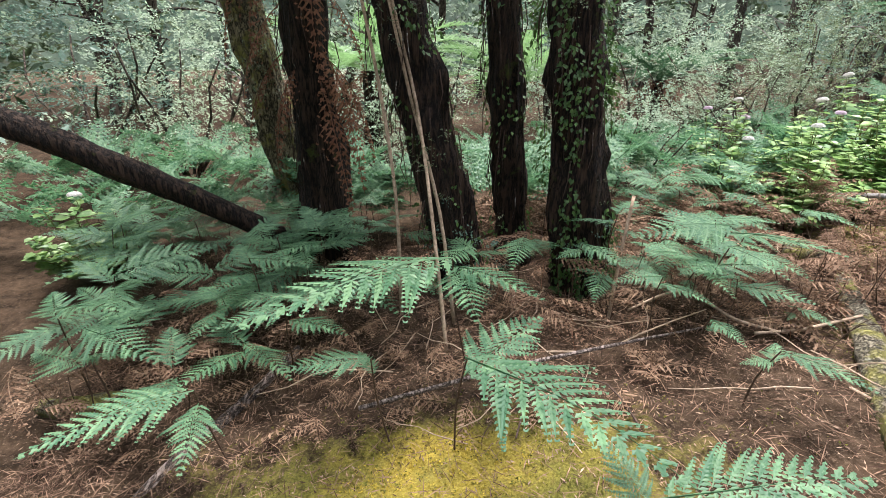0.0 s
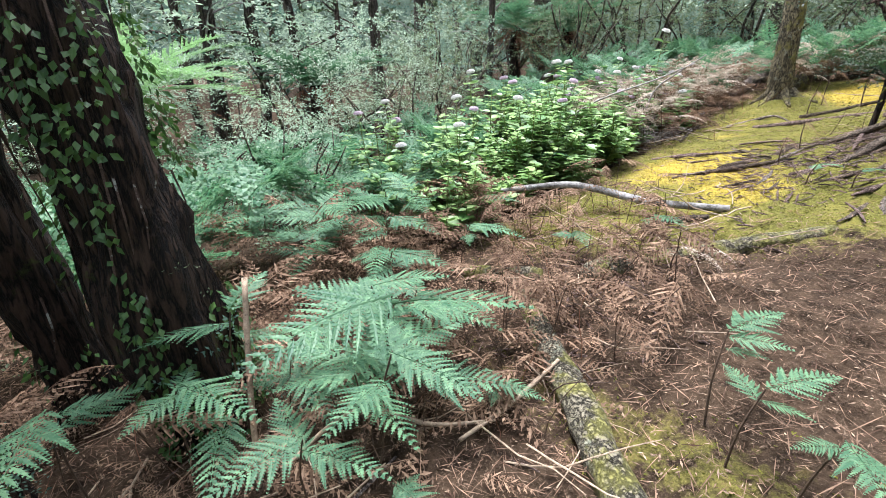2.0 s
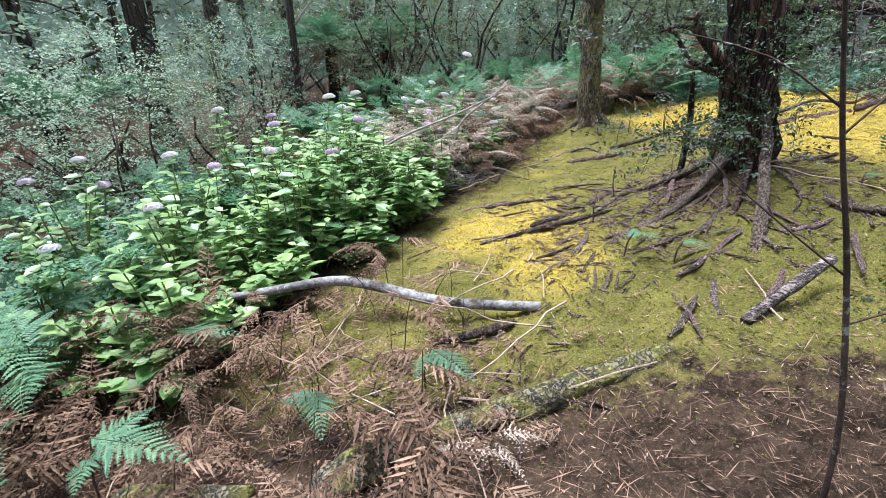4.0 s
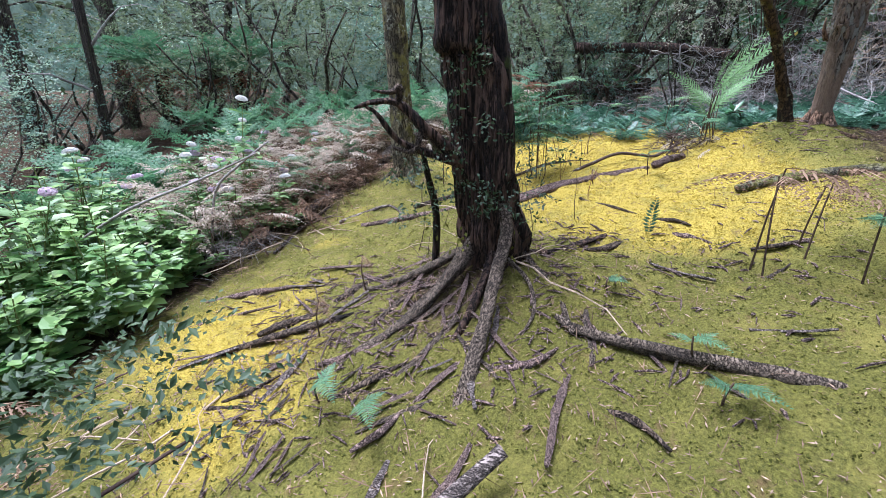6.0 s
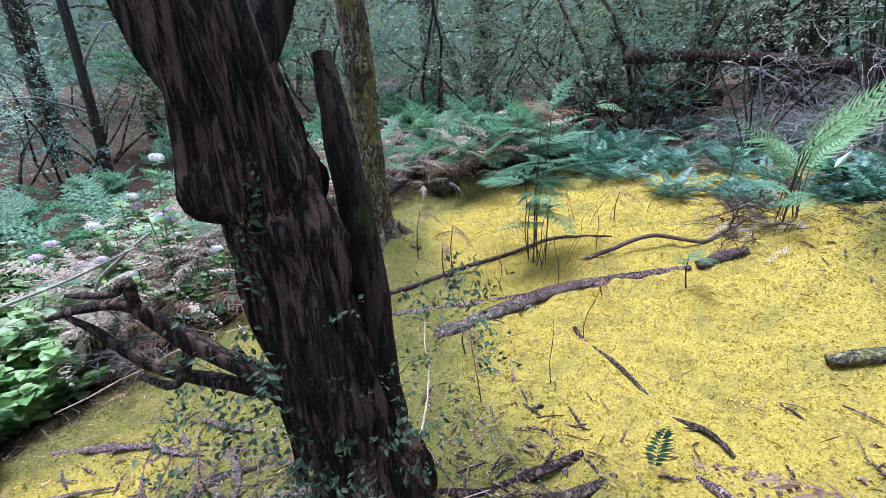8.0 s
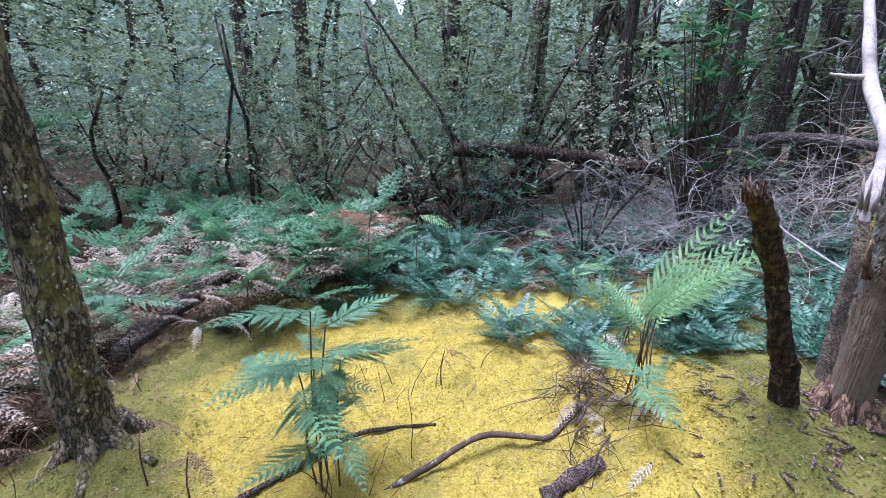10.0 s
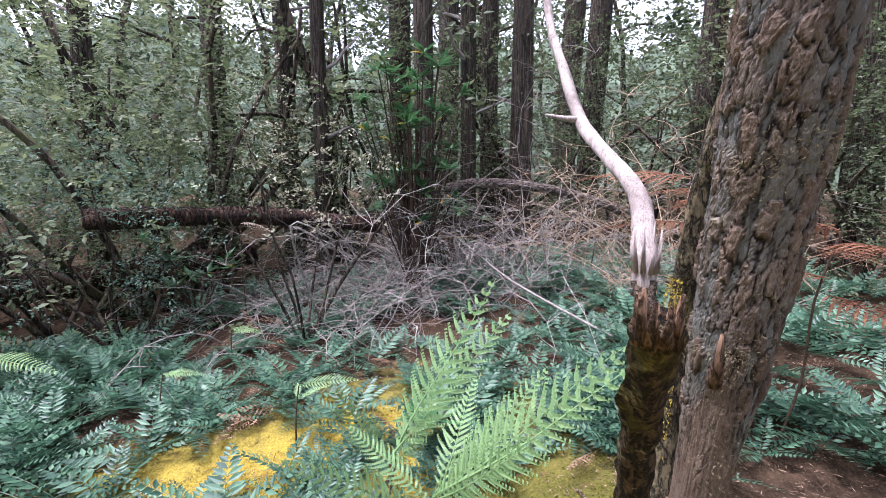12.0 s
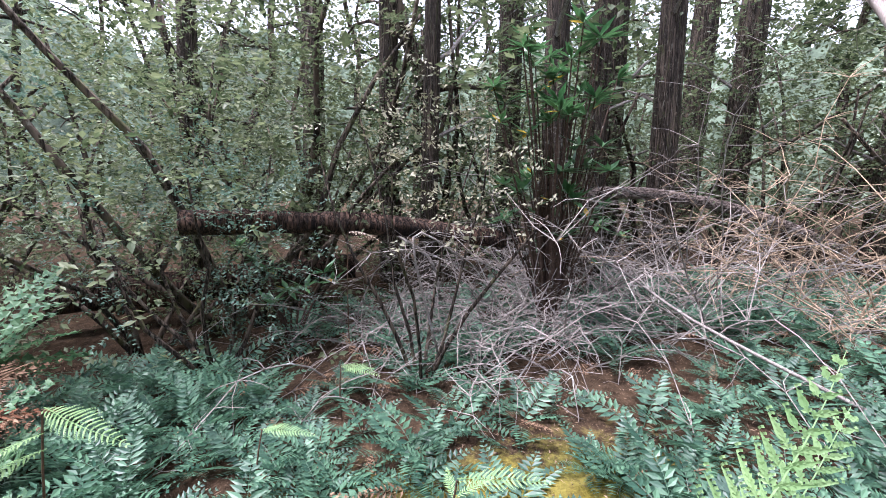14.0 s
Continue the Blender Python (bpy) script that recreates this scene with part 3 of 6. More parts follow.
# clump of old trunks by the start
T3 = trunk_tree("old_tree", "dark fibrous trunk hung with bright green creeper", [(0.06, 3.88, -1.0), (0.0, 3.9, -0.5), (-0.14, 3.92, 0.6), (-0.24, 3.94, 1.44), (-0.35, 4.0, 3.2), (-0.4, 4.1, 6)],
                [0.30, 0.24, 0.21, 0.20, 0.19, 0.16], BARK_DARK, 3.0, 9000)
TM = trunk_tree("old_tree", "leaning dark trunk wrapped in dry canes and creeper", [(-0.95, 4.0, -1.0), (-1.02, 4.0, -0.5), (-1.31, 4.0, 0.67), (-1.48, 3.99, 1.43), (-1.8, 4.0, 3.2), (-2.1, 4.1, 6)],
                [0.24, 0.21, 0.195, 0.19, 0.18, 0.15], BARK_DARK, 5.0, 2500)
T2 = trunk_tree("old_tree", "slender dark fibrous trunk in a clump", [(-0.42, 4.45, -1.0), (-0.5, 4.4, -0.3), (-0.6, 4.35, 0.6), (-0.69, 4.3, 1.47), (-0.85, 4.3, 3.2), (-1.0, 4.4, 6)],
                [0.20, 0.15, 0.14, 0.14, 0.13, 0.1], BARK_DARK, 7.0, 1200)
T0 = trunk_tree("tree_fern", "brown tree fern trunk with hanging dead fronds", [(-2.25, 4.8, -1.0), (-2.28, 4.8, 0.0), (-2.3, 4.8, 1.0), (-2.3, 4.8, 2.2)], [0.26, 0.22, 0.2, 0.2], BARK_DARK, 9.0)
TL = trunk_tree("old_tree", "mossy leaning trunk behind tree fern", [(-2.55, 5.6, -1.0), (-2.75, 5.55, 0.0), (-3.0, 5.5, 1.3), (-3.4, 5.5, 3.2), (-3.8, 5.5, 6)], [0.24, 0.2, 0.18, 0.16, 0.14], BARK_B, 11.0, 300)
rnd = random.Random(5)
for k in range(13):
    a = rnd.uniform(3.3, 6.1)
    z = rnd.uniform(0.7, 2.3)
    part("hanging_dead_frond", rnd.choice(SKIRT), T0, "", aim((-2.3 + 0.2 * math.cos(a), 4.8 + 0.2 * math.sin(a), z), (0.9 * math.cos(a), 0.9 * math.sin(a), -0.8), rnd.uniform(0.7, 1.2)))
for k in range(14):
    a = k * 0.45 + rnd.uniform(-.2, .2)
    part("frond", rnd.choice(TREE_FRONDS_DARK), T0, "", aim((-2.3, 4.8, 2.2), (math.cos(a), math.sin(a), rnd.uniform(0.3, 0.8)), rnd.uniform(1.6, 2.1)))
for owner, x, y, z0, n in ((T3, 0.12, 3.62, -0.5, 60), (TM, -0.95, 3.7, -0.35, 50), (T3, 0.3, 3.6, 0.1, 34), (TM, -1.35, 3.75, 0.4, 40), (T2, -0.5, 4.2, 0.0, 30), (TL, -2.9, 5.2, 0.8, 40), (TM, -1.5, 3.8, 1.5, 40), (T3, -0.1, 3.7, 1.4, 40)):
    spray_part(owner, "clinging_leaves", BLUE_GREEN if n > 45 else BEECH, n, (x, y, z0), (0.32, 0.2, 0.4), 0.022, int(100 * z0 + 300 + n), "", per=12, shell=0.15)
for owner, line, r0 in ((TM, [(-1.02, 4.0, -0.5), (-1.31, 4.0, 0.67), (-1.48, 3.99, 1.43), (-1.7, 4.0, 2.6)], 0.23), (T2, [(-0.5, 4.4, -0.3), (-0.69, 4.3, 1.47), (-0.8, 4.3, 2.8)], 0.15), (T3, [(0.0, 3.9, -0.5), (-0.24, 3.94, 1.44), (-0.3, 4.0, 2.6)], 0.21), (T0, [(-2.28, 4.8, -0.5), (-2.3, 4.8, 2.2)], 0.22)):
    fibres = []
    for k in range(70):
        q = rnd.random() * (len(line) - 1)
        i0 = min(int(q), len(line) - 2)
        c = Vector(line[i0]).lerp(Vector(line[i0 + 1]), q - i0)
        a = rnd.uniform(0, 6.28)
        o = c + Vector((math.cos(a), math.sin(a), 0)) * r0 * rnd.uniform(0.95, 1.1)
        fibres.append(tube([o, o + Vector((math.cos(a) * .03, math.sin(a) * .03, -0.15)), o + Vector((rnd.uniform(-.05, .05), rnd.uniform(-.05, .05), -rnd.uniform(0.25, 0.6)))], [0.006, 0.005, 0.002], 3, cap=False))
    part("fibre_fringe", mesh("fibre_fringe", *join(*fibres), TWIG_DARK), owner, "hanging bark fibres")

# dry canes that lean on the clump
for pts in (((-1.18, 2.95, -0.8), (-1.26, 3.3, 0.0), (-1.36, 3.72, 0.75), (-1.55, 3.75, 1.6), (-1.7, 3.78, 2.6)),
            ((-1.1, 3.35, -0.8), (-1.2, 3.6, 0.0), (-1.4, 3.74, 0.8), (-1.6, 3.76, 1.7), (-1.9, 3.8, 2.8)),
            ((-1.5, 3.5, -0.8), (-1.52, 3.62, 0.1), (-1.62, 3.76, 0.9), (-1.78, 3.76, 1.8)),
            ((0.02, 3.2, -0.78), (0.1, 3.35, -0.3), (0.2, 3.5, 0.15))):
    top = thing("dry_cane", "long dry pale cane leaning on a trunk", "cane", "dry canes")
    limb(top, "cane", pts, [0.014, 0.013, 0.012, 0.010, 0.008][:len(pts)], TWIG, 6, 0.1, 0, 1.0, 4)

# leaning fallen log behind ferns
top = thing("leaning_log", "brown bark-covered log leaning into the ferns", "log")
limb(top, "log", [(-5.6, 3.2, 1.35), (-4.12, 3.67, 0.65), (-3.5, 3.85, 0.27), (-2.85, 4.12, -0.19), (-2.35, 4.3, -0.62)], [0.105, 0.1, 0.095, 0.09, 0.08], BARK_DARK, 16, 0.12, 0.15, 2.0, 6)

# tree on the moss with prop roots and a broken branch
TA = thing("rooted_tree", "leaning reddish-barked tree with prop roots on moss", "tree")
A_LINE = [(5.88, 1.95, 0.05), (5.80, 1.99, 0.50), (5.70, 2.06, 1.11), (5.64, 2.13, 1.65), (5.59, 2.17, 1.90), (5.48, 2.32, 3.0), (5.4, 2.45, 5.5)]
limb(TA, "trunk", A_LINE, [0.29, 0.205, 0.158, 0.145, 0.14, 0.125, 0.10], BARK_A, 40, 0.10, 0.40, 13.0, 10)
limb(TA, "snag", [(5.85, 1.94, 0.4), (5.84, 1.96, 1.0), (5.84, 2.0, 1.55), (5.84, 2.06, 1.9), (5.86, 2.12, 2.1)], [0.08, 0.065, 0.05, 0.045, 0.03], BARK_DARK, 10, 0.2, 0.2, 4.0, 5, "blackened broken snag")
limb(TA, "upper_limb", [(5.58, 2.2, 1.95), (5.8, 2.2, 2.3), (5.95, 2.17, 2.6), (6.1, 2.3, 3.2), (6.2, 2.5, 4.2)], [0.08, 0.07, 0.06, 0.05, 0.03], BARK_DARK, 9, 0.15, 0.1, 6.0)
limb(TA, "dead_branch", [(5.66, 2.06, 0.95), (5.55, 2.16, 1.12), (5.42, 2.32, 1.30), (5.34, 2.44, 1.43), (5.25, 2.54, 1.44), (5.19, 2.62, 1.41)], [0.05, 0.038, 0.03, 0.022, 0.016, 0.006], BARK_A, 9, 0.3, 0.3, 3.0, 5, "splintered dead branch")
limb(TA, "dead_branch", [(5.55, 2.16, 1.10), (5.42, 2.33, 1.17), (5.33, 2.44, 1.24), (5.25, 2.52, 1.38), (5.22, 2.57, 1.42)], [0.03, 0.024, 0.018, 0.013, 0.006], BARK_A, 8, 0.3, 0.2, 8.0, 5)
limb(TA, "dead_branch", [(5.34, 2.44, 1.43), (5.33, 2.42, 1.52), (5.29, 2.45, 1.49), (5.22, 2.52, 1.50)], [0.022, 0.018, 0.014, 0.006], ROOT_WOOD, 7, 0.3, 0.2, 9.0)
limb(TA, "dead_branch", [(5.42, 2.33, 1.30), (5.36, 2.36, 1.18), (5.31, 2.46, 1.20)], [0.02, 0.016, 0.008], ROOT_WOOD, 7, 0.3, 0.2, 10.0)
limb(TA, "side_stem", [(5.78, 2.42, 0.3), (5.76, 2.4, 0.71), (5.66, 2.41, 0.97), (5.6, 2.42, 1.15)], [0.03, 0.026, 0.022, 0.012], BARK_DARK, 7, 0.2, 0.1, 12.0)
limb(TA, "prop_root", [(5.66, 1.92, 0.85), (5.58, 1.87, 0.68), (5.30, 1.85, 0.50), (5.08, 1.83, 0.36), (4.85, 1.82, 0.22), (4.62, 1.82, 0.02)], [0.04, 0.038, 0.036, 0.036, 0.04, 0.045], ROOT_GREY, 12, 0.15, 0.12, 14.0, 6, "straight prop root")
limb(TA, "prop_root", [(5.72, 2.06, 0.66), (5.50, 2.16, 0.46), (5.25, 2.30, 0.25), (5.04, 2.47, 0.12), (4.80, 2.70, -0.02)], [0.045, 0.038, 0.034, 0.032, 0.02], ROOT_GREY, 10, 0.35, 0.45, 15.0, 6)
for k, (pts, r0) in enumerate(((((5.60, 1.95, 0.55), (5.35, 1.95, 0.40), (5.1, 1.98, 0.26), (4.8, 2.05, 0.1)), 0.06),
                               (((5.80, 1.80, 0.5), (5.62, 1.62, 0.42), (5.45, 1.5, 0.38), (5.2, 1.40, 0.33)), 0.05),
                               (((5.95, 1.80, 0.45), (6.05, 1.62, 0.46), (6.2, 1.5, 0.48), (6.4, 1.35, 0.5)), 0.06),
                               (((5.70, 2.2, 0.5), (5.62, 2.45, 0.34), (5.6, 2.8, 0.16), (5.75, 3.1, 0.05)), 0.07),
                               (((5.95, 2.1, 0.45), (6.2, 2.3, 0.38), (6.5, 2.45, 0.33)), 0.07),
                               (((5.62, 1.86, 0.52), (5.5, 1.7, 0.44), (5.3, 1.62, 0.36), (5.12, 1.66, 0.27)), 0.03))):
    limb(TA, "root", pts, [r0 * 0.45 * (1 - 0.6 * i / len(pts)) for i in range(len(pts))], ROOT_GREY if k % 2 else BARK_A, 9, 0.35, 0.4, 20.0 + k, 6)
limb(TA, "root", [(5.30, 1.50, 0.36), (5.22, 1.36, 0.345), (5.13, 1.0, 0.37), (5.05, 0.6, 0.41), (4.97, 0.28, 0.43), (4.9, -0.1, 0.42)], [0.015, 0.028, 0.034, 0.033, 0.03, 0.02], ROOT_GREY, 10, 0.25, 0.3, 31.0, 6, "long surface root")
for c, s, n in (((5.60, 1.90, 0.9), (0.26, 0.22, 0.22), 45), ((5.52, 2.0, 1.5), (0.22, 0.2, 0.3), 30), ((5.88, 1.72, 0.8), (0.25, 0.2, 0.28), 60), ((5.95, 1.75, 1.2), (0.3, 0.2, 0.2), 25), ((5.4, 2.3, 1.0), (0.25, 0.25, 0.2), 22)):
    tagged(spray_part(TA, "leaf_spray", BEECH_DEEP, int(n * 1.6), c, s, 0.026, 70 + n, "", per=12, shell=0.2), kind="stuff")
spray_part(TA, "crown", BEECH, 220, (5.4, 2.5, 6.5), (1.3, 1.3, 1.0), 0.05, 77, "", per=12, shell=0.2)
creeper(TA, [(5.72, 2.1, 0.35), (5.66, 2.12, 0.8)], 0.24, 260, 9, MOSS_OLIVE, 0.03, "moss")

# slim mossy tree at the edge of the moss
B_LINE = [(8.38, 3.82, 0.05), (8.27, 3.93, 0.55), (8.23, 3.97, 1.5), (8.19, 4.0, 2.38), (8.15, 4.02, 3.09), (8.02, 4.1, 6.5)]
TB = trunk_tree("mossy_tree", "slim grey-brown trunk scaled with moss and lichen", B_LINE, [0.24, 0.165, 0.135, 0.125, 0.12, 0.09], BARK_B, 17.0, 0, 0.10, 0.10)
creeper(TB, B_LINE[:4], 0.14, 900, 21, GREY_LEAF, 0.022, "lichen")
creeper(TB, B_LINE[:3], 0.145, 500, 23, MOSS_OLIVE, 0.02, "moss")
for k in range(7):
    a = k * 0.9
    limb(TB, "root", [(8.3 + 0.12 * math.cos(a), 3.9 + 0.12 * math.sin(a), 0.55), (8.32 + 0.26 * math.cos(a), 3.88 + 0.26 * math.sin(a), 0.42), (8.34 + 0.45 * math.cos(a), 3.86 + 0.45 * math.sin(a), gz(8.34 + 0.45 * math.cos(a), 3.86 + 0.45 * math.sin(a)) - 0.02)], [0.07, 0.05, 0.02], BARK_B, 8, 0.2, 0.1, 30.0 + k, 3)
spray_part(TB, "crown", BEECH, 260, (8.0, 4.1, 7.5), (1.4, 1.4, 1.2), 0.06, 78, "", per=12, shell=0.2)

# large flaky tree with a broken snag
TC = thing("flaky_tree", "large grey-brown trunk with flaking lichened bark", "tree")
C_LINE = [(8.80, -0.365, 0.80), (8.78, -0.366, 1.2), (8.736, -0.372, 1.6), (8.684, -0.366, 2.0), (8.622, -0.339, 2.4), (8.548, -0.292, 2.8), (8.47, -0.25, 3.2), (8.25, -0.2, 4.5), (7.9, -0.1, 7)]
C_RADII = [0.12, 0.080, 0.090, 0.110, 0.124, 0.128, 0.126, 0.115, 0.09]
limb(TC, "trunk", C_LINE, [r - 0.012 for r in C_RADII], BARK_WOOD, 20, 0.0, 0.0, 41.0, 6)


def along(line, radii, z):
    """Centre and radius of a trunk at a height."""
    i = min(len(line) - 2, max(0, sum(1 for p in line if p[2] <= z) - 1))
    p0, p1 = Vector(line[i]), Vector(line[i + 1])
    t = (z - p0.z) / (p1.z - p0.z)
    return p0.lerp(p1, t), radii[i] * (1 - t) + radii[i + 1] * t


def carved_bark(line, radii, z0, z1, seed, bare):
    """A trunk's surface broken into irregular bark plates, with open cracks, down to bare grained wood."""
    rows, sides = int((z1 - z0) / 0.009), 150
    V, tone, high = [], [], []
    for i in range(rows + 1):
        z = z0 + (z1 - z0) * i / rows
        c, rad = along(line, radii, z)
        for k in range(sides):
            a = 2 * math.pi * k / sides
            d = Vector((math.cos(a), math.sin(a), 0))
            q = Vector((d.x * 3.6, d.y * 3.6, z * 9.5 + seed)) + noise.noise_vector(Vector((d.x * 4, d.y * 4, z * 12))) * 0.34
            far, near = noise.voronoi(q, distance_metric='CHEBYCHEV')
            crack = min(1.0, (far[1] - far[0]) * 8.0)
            own = noise.cell(near[0] * 7.31 + Vector((seed, 3.7, 1.1))) 
            fine, _ = noise.voronoi(q * 2.3, distance_metric='CHEBYCHEV')
            chip = min(1.0, (fine[1] - fine[0]) * 7.0)
            loss = bare(z, k / sides)
            grain = noise.noise(Vector((d.x * 16, d.y * 16, z * 2.2)))
            h = (0.008 * crack + 0.010 * own * crack + 0.005 * chip) * (1 - loss) + 0.006 * grain * loss
            V.append(c + d * (rad + h + 0.006 * noise.noise(Vector((d.x * 2, d.y * 2, z * 4)))))
            tone.append(own * (1 - loss) + loss)
            high.append(max(loss * (0.55 + 0.4 * grain), crack * (0.45 + 0.55 * chip)))
    F = [(i * sides + k, i * sides + (k + 1) % sides, (i + 1) * sides + (k + 1) % sides, (i + 1) * sides + k) for i in range(rows) for k in range(sides)]
    me = mesh("bark", V, F, BARK_C)
    for key, values in (("plate_tone", tone), ("plate_height", high)):
        me.attributes.new(key, 'FLOAT', 'POINT').data.foreach_set("value", np.array(values, dtype=np.float32))
    return me


def c_bare(z, u):
    """Where the plates have fallen from the flaky trunk."""
    low = 1 / (1 + math.exp((z - 1.72 + 0.25 * noise.noise((u * 9, z * 3, 1))) * 14))
    scar = 1 / (1 + math.exp(-(0.045 - abs(u - 0.33)) * 160)) / (1 + math.exp(-(z - 2.9) * 30))
    return min(1.0, low + scar)


part("bark", carved_bark(C_LINE, C_RADII, 1.0, 3.9, 41, c_bare), TC, "blocky grey-brown flaking bark plates")


def beard(parent, line, radii, spots, seed):
    """Tangled tufts of pale lichen on the bark."""
    r = np.random.default_rng(int(seed))
    P, D = [], []
    for z, a, spread, count in spots:
        for k in range(count):
            zz, aa = z + r.normal() * spread * 0.5, a + r.normal() * spread * 3.2
            c, rad = along(line, radii, zz)
            d = Vector((math.cos(aa), math.sin(aa), 0))
            P.append(tuple(c + d * (rad + r.uniform(0.012, 0.045))))
            D.append((d.x * 0.6 + r.normal() * 0.7, d.y * 0.6 + r.normal() * 0.7, r.normal() * 0.7))
    P, D = np.array(P), np.array(D)
    v, f = leaves(P, D, r.normal(size=P.shape), r.uniform(0.006, 0.020, len(P)), r.uniform(0.0012, 0.003, len(P)))
    tagged(part("lichen_tuft", mesh("lichen_tuft", v, f, LICHEN), parent, "tangled beard lichen"), kind="stuff")


beard(TC, C_LINE, C_RADII, ((2.55, 2.3, 0.12, 620), (2.6, 2.9, 0.08, 260), (1.98, 2.2, 0.09, 380), (2.0, 1.4, 0.08, 200), (2.95, 1.0, 0.14, 300), (1.6, 2.6, 0.1, 160), (3.2, 2.4, 0.2, 260)), 27)
SNAG_LINE = [(8.80, -0.16, 0.90), (8.73, -0.05, 1.35), (8.60, 0.09, 1.68), (8.497, 0.185, 1.918), (8.36, 0.31, 2.13), (8.24, 0.42, 2.28)]
limb(TC, "snag", SNAG_LINE, [0.075, 0.052, 0.046, 0.044, 0.043, 0.036], BARK_SNAG, 18, 0.30, 0.25, 43.0, 8, "broken mossy snag")
for k in range(11):
    a = k * 0.7
    limb(TC, "splinter", [(8.25 + 0.028 * math.cos(a), 0.41 + 0.028 * math.sin(a), 2.25), (8.22 + 0.034 * math.cos(a), 0.44 + 0.034 * math.sin(a), 2.30 + 0.045 * abs(math.sin(k * 2.3)))], [0.015, 0.003], BARK_WOOD, 5, 0, 0, 80.0 + k, 1)
limb(TC, "splinter", [(8.62, -0.22, 1.90), (8.58, -0.18, 1.98), (8.57, -0.17, 2.08)], [0.022, 0.016, 0.004], BARK_WOOD, 6, 0.2, 0.2, 91.0, 3)
limb(TC, "second_stem", [(9.0, -0.47, 0.8), (8.97, -0.45, 1.85), (8.90, -0.43, 2.4), (8.78, -0.43, 2.85), (8.66, -0.42, 3.3), (8.45, -0.4, 4.4)], [0.06, 0.046, 0.040, 0.040, 0.038, 0.032], BARK_B, 14, 0.2, 0.3, 45.0, 7, "mossy thin second stem")
creeper(TC, [(8.99, -0.46, 1.4), (8.96, -0.45, 1.95), (8.93, -0.44, 2.15)], 0.05, 2600, 31, MOSS_TUFT, 0.008, "moss")
for k in range(6):
    a = 0.6 + k * 1.05
    foot = (8.80 + 0.42 * math.cos(a), -0.36 + 0.42 * math.sin(a))
    limb(TC, "root", [(8.79 + 0.05 * math.cos(a), -0.366 + 0.05 * math.sin(a), 1.28), (8.79 + 0.17 * math.cos(a), -0.36 + 0.17 * math.sin(a), 1.10), (*foot, gz(*foot) - 0.03)], [0.05, 0.045, 0.02], BARK_WOOD, 8, 0.3, 0.3, 50.0 + k, 4)
spray_part(TC, "crown", BEECH, 260, (8.2, -0.5, 8.0), (1.4, 1.4, 1.2), 0.06, 79, "", per=12, shell=0.2)

# bleached dead stem beside it
TD = thing("dead_tree", "bleached bare dead stem, snapped and splintered", "tree")
limb(TD, "base", [(9.08, -0.43, 0.8), (9.12, -0.45, 1.8), (9.17, -0.475, 2.08)], [0.05, 0.042, 0.048], ROOT_GREY, 14, 0.2, 0.3, 61.0, 6)
limb(TD, "stem", [(9.165, -0.474, 2.04), (9.21, -0.50, 2.2), (9.37, -0.595, 2.435), (9.70, -0.68, 2.64), (10.04, -0.763, 2.86), (10.35, -0.84, 3.25), (10.63, -0.91, 3.66), (10.9, -1.0, 4.5)], [0.046, 0.054, 0.043, 0.037, 0.036, 0.032, 0.027, 0.016], BARE_WOOD, 14, 0.12, 0.2, 63.0, 7)
limb(TD, "knot", [(10.03, -0.75, 2.85), (10.05, -0.66, 2.86), (10.09, -0.56, 2.88)], [0.024, 0.016, 0.008], BARE_WOOD, 7, 0.1, 0.1, 64.0)
for k in range(9):
    a = k * 0.72
    limb(TD, "splinter", [(9.17 + 0.045 * math.cos(a), -0.475 + 0.045 * math.sin(a), 2.12), (9.17 + 0.062 * math.cos(a), -0.475 + 0.062 * math.sin(a), 2.24 + 0.03 * (k % 4))], [0.014, 0.002], BARE_WOOD, 4, 0, 0, 65.0, 1)

# thin dark sapling in front of the moss
SP = thing("dark_sapling", "thin dark forked sapling with small dark leaves", "sapling")
limb(SP, "stem", [(3.03, 1.58, -0.15), (3.03, 1.61, 0.2), (3.04, 1.70, 0.66), (3.01, 1.79, 1.0), (2.95, 1.87, 1.35), (2.85, 1.97, 1.85), (2.75, 2.0, 2.4)], [0.009, 0.0085, 0.008, 0.0065, 0.005, 0.004, 0.002], TWIG_DARK, 7, 0.1, 0.05, 3.0)
for pts in (((3.04, 1.70, 0.64), (3.02, 1.86, 0.76), (2.99, 2.03, 0.90), (2.97, 2.2, 1.06)), ((3.01, 1.79, 1.02), (3.12, 1.7, 1.12), (3.3, 1.6, 1.18)), ((3.0, 1.81, 1.08), (2.95, 1.98, 1.2), (2.9, 2.2, 1.27)), ((2.95, 1.87, 1.36), (3.1, 1.8, 1.5), (3.3, 1.75, 1.55)), ((3.04, 1.66, 0.5), (3.15, 1.5, 0.55), (3.25, 1.35, 0.5))):
    limb(SP, "branch", pts, [0.0035, 0.003, 0.002, 0.0012][:len(pts)], TWIG_DARK, 5, 0.1, 0, 4.0, 3)
for c, s, n in (((2.97, 2.12, 1.0), (0.22, 0.22, 0.08), 16), ((2.92, 2.15, 1.3), (0.35, 0.3, 0.12), 26), ((3.2, 1.78, 1.2), (0.25, 0.22, 0.15), 22), ((3.25, 1.45, 0.5), (0.16, 0.14, 0.2), 20), ((3.0, 1.9, 1.7), (0.4, 0.4, 0.25), 40)):
    tagged(spray_part(SP, "leaf_spray", BEECH_DEEP, n * 7, c, s, 0.014, 90 + n, "", per=14, shell=0.1), kind="stuff")


